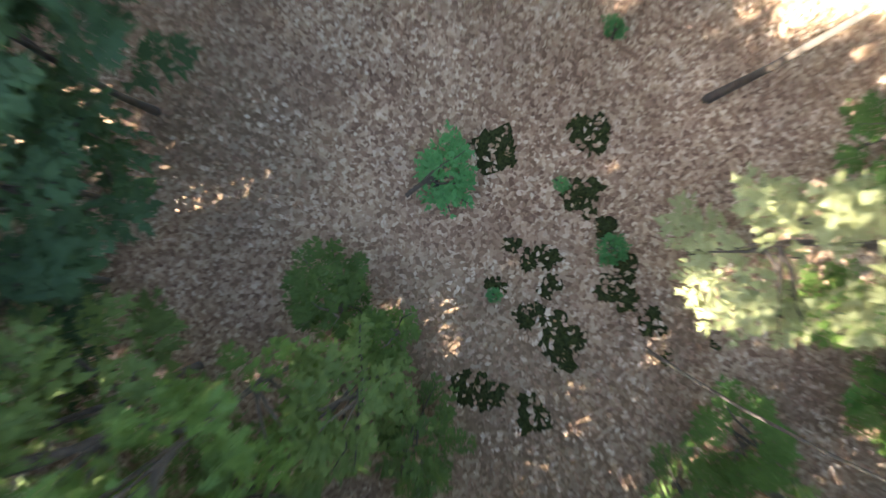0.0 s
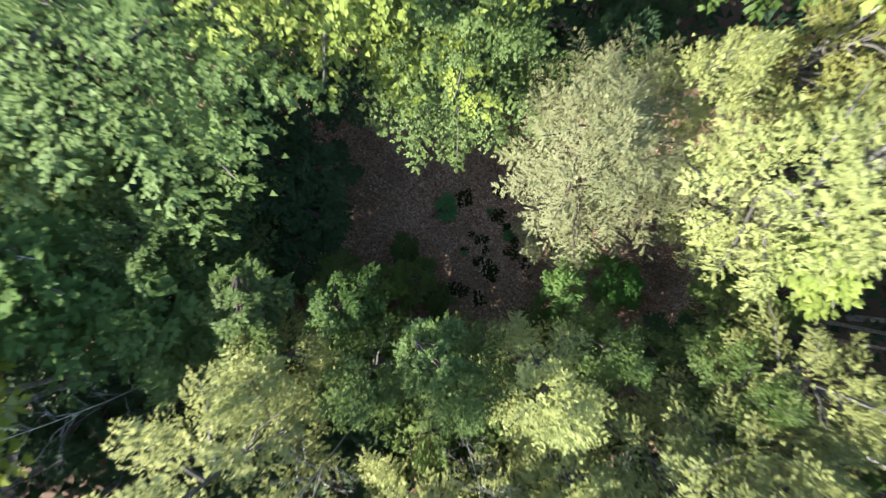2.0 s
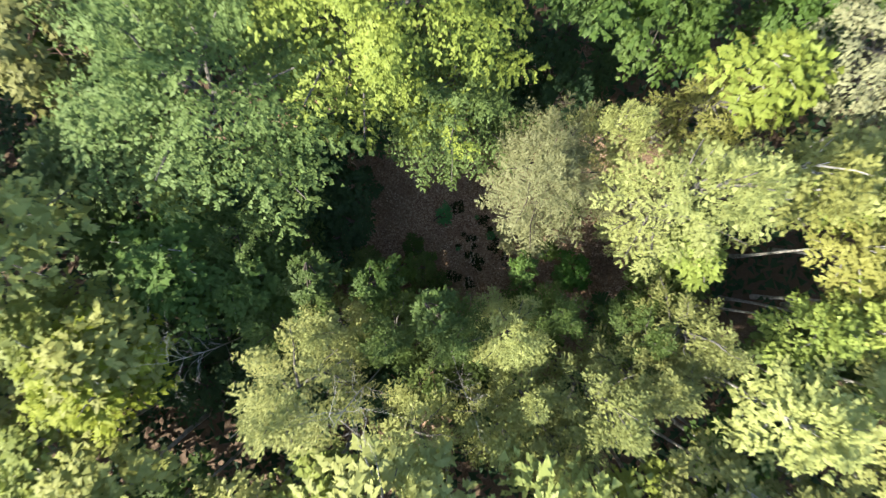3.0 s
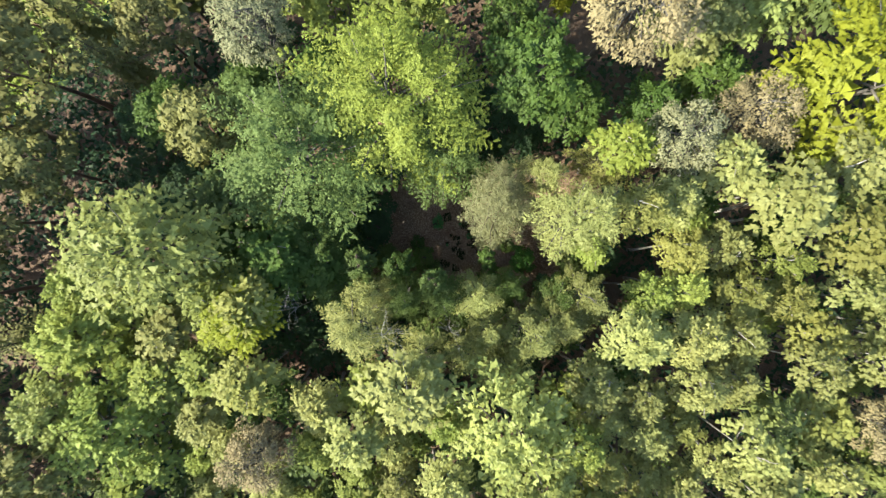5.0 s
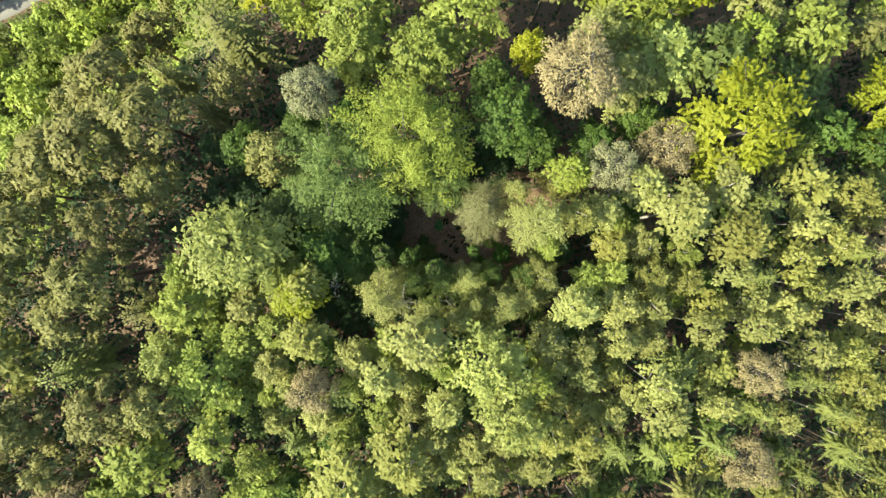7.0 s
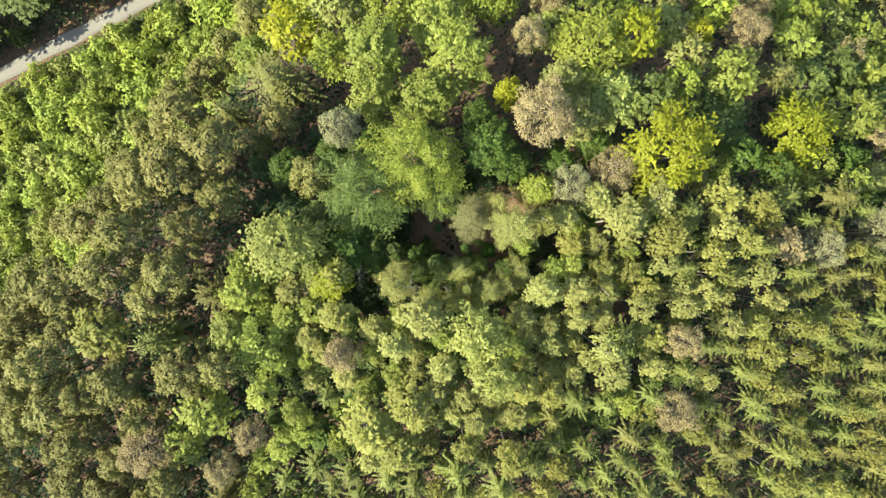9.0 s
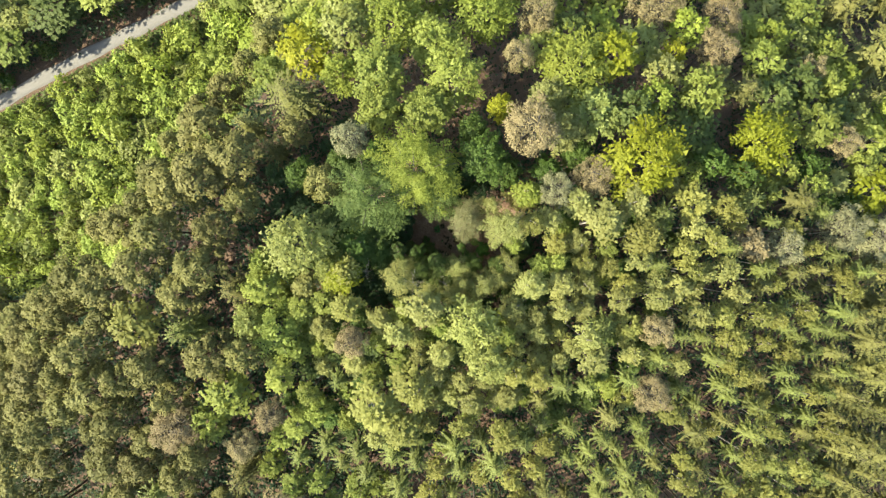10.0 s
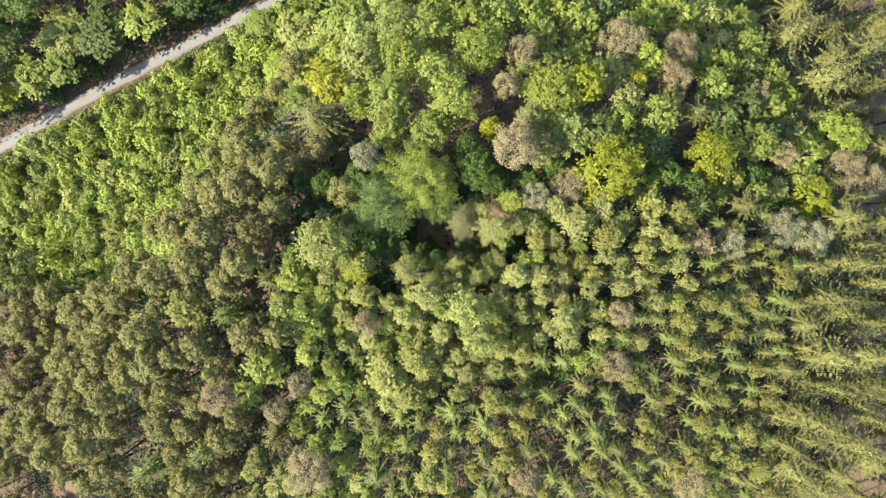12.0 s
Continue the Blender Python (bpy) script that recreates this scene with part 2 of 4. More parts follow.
def laid(axis, normal, lay):
    """The axes turned towards the plane across the normals, so that blades lie along the crown's surface."""
    normal = unit(normal)
    return unit(axis - lay * normal * np.sum(axis * normal, axis=-1, keepdims=True))


def kites(base, axis, normal, length, width, fold=0.18, lay=0.5):
    """Leaves: folded kites, one island each."""
    axis = laid(axis, normal, lay)
    side = unit(np.cross(axis, normal))
    up = np.cross(side, axis)
    length, width = np.broadcast_to(length, len(base))[:, None], np.broadcast_to(width, len(base))[:, None]
    mid = base + axis * length * 0.45
    v = np.stack((base, mid + side * width * 0.5 + up * width * fold, base + axis * length - up * length * 0.12, mid - side * width * 0.5 + up * width * fold), 1)
    k = np.arange(len(base))[:, None] * 4
    f = np.concatenate((k + np.array((0, 1, 2)), k + np.array((0, 2, 3))), 1).reshape(-1, 3)
    return v.reshape(-1, 3), f


def slivers(base, axis, normal, length, width, lay=0.5):
    """Small leaves of distant crowns: one pointed face each."""
    axis = laid(axis, normal, lay)
    side = unit(np.cross(axis, normal))
    length, width = np.broadcast_to(length, len(base))[:, None], np.broadcast_to(width, len(base))[:, None]
    v = np.stack((base + side * width * 0.5, base + axis * length, base - side * width * 0.5), 1)
    return v.reshape(-1, 3), np.arange(len(base) * 3).reshape(-1, 3)


def tubes(lines, sides=5):
    """Tapered, slightly bent stems: each line is (points, radii)."""
    vs, fs, k = [], [], 0
    ang = np.arange(sides) * 2 * np.pi / sides
    for pts, radii in lines:
        pts = np.asarray(pts, float)
        d = unit(np.gradient(pts, axis=0))
        ref = np.where(np.abs(d[:, 2:3]) > 0.8, np.array((1.0, 0, 0)), np.array((0, 0, 1.0)))
        a = unit(np.cross(d, ref))
        b = np.cross(d, a)
        ring = pts[:, None] + np.asarray(radii)[:, None, None] * (np.cos(ang)[None, :, None] * a[:, None] + np.sin(ang)[None, :, None] * b[:, None])
        i = k + np.arange(len(pts) * sides).reshape(len(pts), sides)
        j = np.roll(i, -1, axis=1)
        fs.append(np.stack((i[:-1], j[:-1], j[1:], i[1:]), -1).reshape(-1, 4))
        vs.append(ring.reshape(-1, 3))
        k += len(pts) * sides
    return np.concatenate(vs), np.concatenate(fs)


def stem_line(height, radius, lean=0.25, n=7):
    t = np.linspace(0, 1, n)
    p, q = rng.uniform(0, 6.28, 2)
    pts = np.stack((lean * np.sin(t * 3 + p) - lean * np.sin(p), lean * np.sin(t * 2.4 + q) - lean * np.sin(q), t * height - 0.35 * (t == 0)), -1)
    return pts, radius * (1.15 - 0.95 * t) * (1 + 0.5 * (t == 0))


def limb_line(a, b, radius, sag=0.1):
    t = np.linspace(0, 1, 4)[:, None]
    a, b = np.asarray(a), np.asarray(b)
    length = np.linalg.norm(b - a)
    pts = a + (b - a) * t + np.array((0, 0, 1.0)) * (np.sin(t * np.pi) * sag * length) + rng.normal(0, 0.03 * length, (4, 3)) * np.array(((0,), (1,), (1,), (0,)))
    return pts, radius * (1 - 0.8 * t[:, 0])


def broadleaf(R, H, low, clusters, per, leaf, rc=0.30, bark="grey", colour="green", sharp=0.0, droop=0.3, slim=0.6, flat=0.55, stem=0.16):
    """A broad-leaved tree: stem, limbs, and a crown of leaf clumps on a lumpy dome."""
    reseed(R, H, rc)
    half = H * (1 - low) * 0.5
    zc = H - half
    k = np.arange(clusters) + 0.5
    up = 1 - 1.75 * k / clusters
    az = k * 2.39996 + rng.normal(0, 0.25, clusters)
    flatr = np.sqrt(np.maximum(0, 1 - up ** 2))
    shell = rng.uniform(0.66, 1.0, clusters) * (1 + 0.16 * np.sin(az * 3 + up * 4))
    cen = np.stack((np.cos(az) * flatr, np.sin(az) * flatr, up), -1) * shell[:, None]
    narrow = 1 - sharp * np.clip((cen[:, 2] + 0.2), 0, 1)
    cen[:, :2] *= narrow[:, None] * (1 - rc * 0.6)
    cen = cen * np.array((R, R, half * (1 - rc * R / half * 0.3)))
    d = unit(rng.normal(0, 1, (clusters, per, 3)) + np.array((0, 0, 0.35)) + unit(cen)[:, None] * 0.5)
    size = rc * R * rng.uniform(0.7, 1.35, clusters)[:, None, None]
    pos = cen[:, None] + d * size * rng.uniform(0.55, 1.05, (clusters, per, 1)) * np.array((1, 1, flat))
    pos[..., 2] -= droop * 0.5 * np.linalg.norm(d[..., :2], axis=-1) * size[..., 0]
    out = unit(pos * np.array((1, 1, 0.2)))
    axis = out * 0.5 + d * np.array((0.8, 0.8, 0.3)) + rng.normal(0, 0.45, d.shape) + np.array((0, 0, -droop))
    nor = np.array((0, 0, 0.45)) + d * 0.9 + rng.normal(0, 0.25, d.shape)
    pos = pos.reshape(-1, 3) + np.array((0, 0, zc))
    ln = leaf * rng.uniform(0.7, 1.35, len(pos))
    cv, cf = slivers(pos, axis.reshape(-1, 3), nor.reshape(-1, 3), ln, ln * slim, lay=0.85)
    crown = mesh_of("crown", cv, cf, LEAF[colour])
    sp, sr = stem_line(H * 0.93, stem)
    trunk = mesh_of("trunk", *tubes([(sp, sr)], 7), BARK[bark])
    lines = []
    for c in cen[:: max(1, clusters // 34)]:
        tip = c + np.array((0, 0, zc))
        z = max(0.12 * H, tip[2] - 0.55 * np.hypot(c[0], c[1]) - 0.4)
        a = [np.interp(z, sp[:, 2], sp[:, 0]), np.interp(z, sp[:, 2], sp[:, 1]), z]
        lines.append(limb_line(a, tip, 0.03 + 0.012 * R))
    limbs = mesh_of("branching", *tubes(lines, 4), BARK[bark])
    return {"R": R, "H": H, "meshes": (("trunk", trunk), ("branching", limbs), ("crown", crown))}


def frond_tree(R, H, low, fronds, per, leaf, width=0.21, bark="grey", colour="green", droop=0.25, slim=0.6, stem=0.16, point=0.0, limbs=14, under=-0.3, parted=False, leaves=kites, thick=0.2, rank=10, filled=5, fill=1.0):
    """A tree whose crown is a dome of flat leafy boughs that reach out, overlap and fray at their tips."""
    reseed(R, H, width)
    half = H * (1 - low) * 0.5
    zc = H - half
    k = (np.arange(fronds) + 0.5) / fronds
    up = np.clip(1 - (1 - under) * k + rng.normal(0, 0.05, fronds), -0.95, 0.99)
    az = np.arange(fronds) * 2.39996 + rng.normal(0, 0.35, fronds)
    flatr = np.sqrt(1 - up ** 2) * (1 - point * np.clip(up, 0, 1))
    lobe = 1 + 0.14 * np.sin(az * 2 + rng.uniform(0, 6)) + 0.10 * np.sin(az * 5 + rng.uniform(0, 6))
    reach = rng.uniform(0.72, 1.06, fronds) * lobe
    tip = np.stack((np.cos(az) * flatr * R * reach, np.sin(az) * flatr * R * reach, up * half * rng.uniform(0.86, 1.02, fronds)), -1)
    root = np.stack((np.zeros(fronds), np.zeros(fronds), np.minimum(tip[:, 2] - 0.35 * R * flatr, tip[:, 2] * 0.6 - 0.12 * half)), -1)
    way = tip - root
    length = np.linalg.norm(way, axis=1)
    out = unit(way * np.array((1, 1, 0.45)))
    side = unit(np.cross(np.array((0, 0, 1.0)) + rng.normal(0, 0.12, (fronds, 3)), out + np.array((0.01, 0.02, 0))))
    upw = np.cross(out, side)
    # side twigs leave the bough alternately; the leaves sit in two ranks along each twig
    twigs = max(3, per // rank)
    per = twigs * rank
    knot = 0.36 + 0.64 * ((np.arange(twigs) + 0.5) / twigs) ** 0.8 + rng.normal(0, 0.018, (fronds, twigs))
    hand = np.where(np.arange(twigs) % 2, 1.0, -1.0) * rng.uniform(0.55, 1.1, (fronds, twigs))
    hand[:, -1] *= 0.15
    along = (np.arange(rank) + 0.7) / rank
    span = width * R * 1.35 * (np.clip(1.12 - knot, 0.10, 1) ** 0.55) * rng.uniform(0.75, 1.3, (fronds, 1))
    wide = np.repeat(span, rank, axis=1)
    v = (hand[..., None] * along).reshape(fronds, per)
    ahead = (span / length[:, None])[..., None] * along * rng.uniform(0.35, 1.0, (fronds, twigs, 1))
    u = (knot[..., None] + ahead).reshape(fronds, per)
    pair = np.tile(np.where(np.arange(rank) % 2, 1.0, -1.0), (fronds, twigs))
    pos = root[:, None] + way[:, None] * u[..., None] + side[:, None] * (v * wide)[..., None]
    pos = pos + rng.normal(0, 0.10 * leaf, pos.shape)
    lift = np.repeat(rng.normal(0, thick, (fronds, twigs)), rank, axis=1)
    tilt = np.repeat(rng.normal(0, 0.22, (fronds, twigs, 3)), rank, axis=1)
    pos = pos + upw[:, None] * (lift * wide + 0.25 * wide * np.cos(v * 1.5) - 0.1 * R * np.sin(v * 7 + u * 8) * width)[..., None]
    pos[..., 2] -= droop * R * 0.5 * np.clip(u - 0.45, 0, 1) ** 2 * (1.2 - up[:, None]) + droop * 0.4 * np.abs(v) * wide
    turn = np.sign(v)
    axis = out[:, None] * (0.75 + 0.55 * pair * turn)[..., None] + side[:, None] * (turn * 0.85 - 0.6 * pair)[..., None] + rng.normal(0, 0.2, pos.shape) + np.array((0, 0, -droop))
    nor = upw[:, None] * 0.4 + out[:, None] * 0.65 + np.array((0, 0, 0.3)) + side[:, None] * (v * 0.3)[..., None] + tilt + rng.normal(0, 0.1, pos.shape)
    pos = pos.reshape(-1, 3) + np.array((0, 0, zc))
    ln = leaf * rng.uniform(0.65, 1.35, len(pos))
    cv, cf = leaves(pos, axis.reshape(-1, 3), nor.reshape(-1, 3), ln, ln * slim)
    # inner leaves: shaded layer behind the outer boughs
    m = fronds * filled
    q = np.repeat(np.arange(fronds), filled)
    inner = root[q] + way[q] * rng.uniform(0.45, 0.8, (m, 1)) + rng.normal(0, 0.1 * R, (m, 3)) * np.array((1, 1, 0.5)) + np.array((0, 0, zc - 0.04 * R))
    big = fill * (leaf * 1.5 if parted else max(leaf * 1.3, 0.11 * R))
    iv, jf = slivers(inner, out[q] + rng.normal(0, 0.6, (m, 3)), out[q] * 0.6 + np.array((0, 0, 0.7)) + rng.normal(0, 0.25, (m, 3)), big * rng.uniform(0.7, 1.2, m), big)
    crown = mesh_of("crown", np.concatenate((cv, iv)), np.concatenate((cf, jf + len(cv))), LEAF[colour])
    sp, sr = stem_line(H * 0.93, stem)
    trunk = mesh_of("trunk", *tubes([(sp, sr)], 7), BARK[bark])
    lines = []
    for i in range(0, fronds, max(1, fronds // limbs)):
        z = root[i, 2] + zc
        a = (np.interp(z, sp[:, 2], sp[:, 0]), np.interp(z, sp[:, 2], sp[:, 1]), z)
        lines.append(limb_line(a, root[i] + way[i] * 0.93 + np.array((0, 0, zc)), 0.022 + 0.013 * R, 0.04))
    if parted:
        boughs = tuple(("branch", mesh_of("branch", *tubes([q], 5), BARK[bark])) for q in lines)
    else:
        boughs = (("branching", mesh_of("branching", *tubes(lines, 3), BARK[bark])),)
    return {"R": R, "H": H, "meshes": (("trunk", trunk), *boughs, ("crown", crown))}


def conifer(R, H, whorls, per, colour="needle", bark="brown", low=0.15, lift=-0.15, dens=0.22, twig=0.42, stem=0.11, power=0.75, wide=1.35, facing=0.55, heart=0.45):
    """A spruce: whorls of branches, each a narrow feather of needled twigs, round a dense inner cone, a leader on top."""
    reseed(R, H)
    base, axis, nor, ln, wd, lines = [], [], [], [], [], []
    upv = np.array((0, 0, 1.0))
    for i in range(whorls):
        f = (i + 0.35) / whorls
        z = H * (1 - f * (1 - low))
        n = per + (i % 2)
        for j in range(n):
            a = 2 * np.pi * (j + rng.uniform(-0.3, 0.3)) / n + i * 1.1
            length = R * (f ** power) * rng.uniform(0.7, 1.15) + 0.12
            o = np.array((np.cos(a), np.sin(a), 0))
            root = np.array((0, 0, z + rng.uniform(-0.5, 0.5) * H * (1 - low) / whorls))
            m = max(3, int(length / dens))
            t = (np.arange(m) + 0.6) / m
            sl = lift - 0.25 * f
            pts = root + o * length * t[:, None] + upv * (length * (sl * t + 0.16 * t * t))[:, None]
            side = np.array((-o[1], o[0], 0))
            tw = twig * (0.35 + length) * (1.05 - 0.7 * t) * rng.uniform(0.7, 1.2, m) + 0.06
            lean = rng.normal(0, 0.15, 3)
            for sg in (-1, 1):
                base.append(pts)
                axis.append(o * 0.8 + side * sg * 0.8 + upv * (sl * 0.6 - 0.1) + rng.normal(0, 0.12, (m, 3)))
                nor.append(np.tile(upv + o * facing + side * sg * 0.25 + lean, (m, 1)) + rng.normal(0, 0.16, (m, 3)))
                ln.append(tw)
                wd.append(tw * 0.42 + 0.03)
            base.append(pts[-1:])
            axis.append(o[None] + upv * 0.1)
            nor.append(upv[None] + o * facing)
            ln.append(np.array((0.2 * length + 0.1,)))
            wd.append(np.array((0.08 * length + 0.06,)))
            if i % 6 == 2:
                lines.append((np.stack((root, pts[m // 2], pts[-1])), np.array((0.035, 0.02, 0.006)) * (0.5 + f)))
    # dense inner foliage round the stem
    m = whorls * 12
    f = np.sqrt(rng.uniform(0.01, 1, m))
    a = rng.uniform(0, 6.2832, m)
    o = np.stack((np.cos(a), np.sin(a), np.zeros(m)), -1)
    rad = heart * R * f ** power
    base.append(o * rad[:, None] * 0.8 + upv * (H * (1 - f * (1 - low)))[:, None])
    axis.append(o * 0.5 - upv + rng.normal(0, 0.2, (m, 3)))
    nor.append(o + upv * 0.6 + rng.normal(0, 0.15, (m, 3)))
    ln.append((0.3 + 0.14 * R) * np.sqrt(f) * rng.uniform(0.7, 1.2, m)), wd.append(0.6 * rad + 0.1)
    base.append(np.tile((0, 0, H - 0.25), (4, 1)))
    axis.append(np.array(((0.2, 0, 1), (-0.2, 0.1, 1), (0, -0.2, 1), (0.05, 0.2, 0.9))))
    nor.append(np.array(((1.0, 0, 0), (-1, 0, 0.1), (0, -1, 0), (0, 1, 0))))
    ln.append(np.full(4, 0.5)), wd.append(np.full(4, 0.12))
    cv, cf = slivers(np.concatenate(base), np.concatenate(axis), np.concatenate(nor), np.concatenate(ln), np.concatenate(wd) * wide)
    crown = mesh_of("crown", cv, cf, LEAF[colour])
    trunk = mesh_of("trunk", *tubes([stem_line(H * 0.98, stem, 0.03)], 7), BARK[bark])
    limbs = mesh_of("branching", *tubes(lines, 3), BARK[bark])
    return {"R": R, "H": H, "meshes": (("trunk", trunk), ("branching", limbs), ("crown", crown))}


def pine(R=2.8, H=14.0, pads=18, per=124):
    """A pine: long bare reddish stem, crooked limbs, billowing domed pads of short needle tufts."""
    reseed(R, H, pads)
    sp, sr = stem_line(H * 0.95, 0.15, 0.3)
    lines, pos, d = [], [], []
    for i in range(pads):
        f = (i + 0.5) / pads
        z = H * (0.985 - 0.36 * f ** 1.3) + rng.normal(0, 0.2)
        a = i * 2.4 + rng.normal(0, 0.3)
        r = R * (0.05 + 0.78 * np.sqrt(f)) * rng.uniform(0.7, 1.05)
        tip = np.array((np.cos(a) * r, np.sin(a) * r, z))
        zr = z - 0.25 * r - 0.2
        lines.append(limb_line([np.interp(zr, sp[:, 2], sp[:, 0]), np.interp(zr, sp[:, 2], sp[:, 1]), zr], tip, 0.045, 0.05))
        dd = unit(rng.normal(0, 1, (per, 3)) + np.array((0, 0, 0.8)))
        s = rng.uniform(0.65, 1.2) * R * 0.29
        lump = 1 + 0.22 * np.sin(dd[:, 0] * 6 + i) * np.sin(dd[:, 1] * 6 + 2 * i)
        pos.append(tip + dd * (s * rng.uniform(0.7, 1, per) * lump)[:, None] * np.array((1, 1, 0.62)))
        d.append(dd)
    for i in range(5):
        z, a = H * rng.uniform(0.42, 0.66), rng.uniform(0, 6.28)
        zz = [np.interp(z, sp[:, 2], sp[:, 0]), np.interp(z, sp[:, 2], sp[:, 1]), z]
        lines.append(limb_line(zz, np.array(zz) + np.array((np.cos(a), np.sin(a), 0.1)) * rng.uniform(0.5, 1.3), 0.02))
    pos, d = np.concatenate(pos), np.concatenate(d)
    ln = rng.uniform(0.22, 0.37, len(pos))
    cv, cf = slivers(pos, d * np.array((0.9, 0.9, 0.3)) + np.array((0, 0, 0.1)) + rng.normal(0, 0.45, d.shape), rng.normal(0, 0.12, d.shape) + d + np.array((0, 0, 0.25)), ln, ln * 0.75, lay=0.85)
    crown = mesh_of("crown", cv, cf, LEAF["pine"])
    return {"R": R, "H": H, "meshes": (("trunk", mesh_of("trunk", *tubes([(sp, sr)], 7), BARK["pine"])), ("branching", mesh_of("branching", *tubes(lines, 3), BARK["pine"])), ("crown", crown))}


def shrub(R=1.2, H=1.7, lobes=7, per=74, leaf=0.18, colour="bush"):
    """A shrub: several leafy domes side by side on forked stems."""
    reseed(R, H, lobes)
    pos, d, lines = [], [], []
    for i in range(lobes):
        a = i * 2.4 + rng.normal(0, 0.3)
        r = R * (0.0 if i == 0 else rng.uniform(0.45, 0.72))
        w = R * rng.uniform(0.34, 0.5)
        c = np.array((np.cos(a) * r, np.sin(a) * r, H * (0.62 if i == 0 else rng.uniform(0.3, 0.52))))
        dd = unit(rng.normal(0, 1, (per, 3)) + np.array((0, 0, 0.55)))
        lump = 1 + 0.2 * np.sin(dd[:, 0] * 7 + i) * np.sin(dd[:, 1] * 6 + 2 * i)
        pos.append(c + dd * (w * rng.uniform(0.75, 1.0, per) * lump)[:, None] * np.array((1, 1, 0.85 * H / R * 0.75)))
        d.append(dd)
        if i % 2 == 0:
            lines.append(limb_line((0, 0, -0.15), c, 0.03, 0.1))
    pos, d = np.concatenate(pos), np.concatenate(d)
    n = len(pos)
    ln = leaf * rng.uniform(0.7, 1.4, n)
    cv, cf = slivers(pos, d * np.array((1, 1, 0.3)) + rng.normal(0, 0.45, (n, 3)), d + np.array((0, 0, 0.35)) + rng.normal(0, 0.2, (n, 3)), ln, ln * 0.85, lay=0.85)
    return {"R": R, "H": H, "meshes": (("stem", mesh_of("stem", *tubes(lines, 3), BARK["brown"])), ("crown", mesh_of("crown", cv, cf, LEAF[colour])))}


def bare_tree(R=1.6, H=12.0):
    """A dead, pale, leafless birch: stem and forked twigs."""
    sp, sr = stem_line(H, 0.035, 0.3)
    big, small = [], []
    for i in range(17):
        z, a = H * rng.uniform(0.55, 0.98), rng.uniform(0, 6.28)
        r0 = [np.interp(z, sp[:, 2], sp[:, 0]), np.interp(z, sp[:, 2], sp[:, 1]), z]
        ln = R * rng.uniform(0.4, 1.0)
        tip = np.array(r0) + np.array((np.cos(a), np.sin(a), 0.85)) * ln
        big.append(limb_line(r0, tip, 0.010))
        for q in range(5):
            s = np.array(r0) + (tip - np.array(r0)) * rng.uniform(0.3, 0.95)
            small.append(limb_line(s, s + unit(rng.normal(0, 1, 3) + np.array((np.cos(a), np.sin(a), 0.3)) * 0.9) * ln * 0.45, 0.004))
    return {"R": R, "H": H, "meshes": (("trunk", mesh_of("trunk", *tubes([(sp, sr)], 6), BARK["white"])), ("branching", mesh_of("branching", *tubes(big, 4), BARK["white"])), ("twig_spray", mesh_of("twig_spray", *tubes(small, 3), BARK["white"])))}


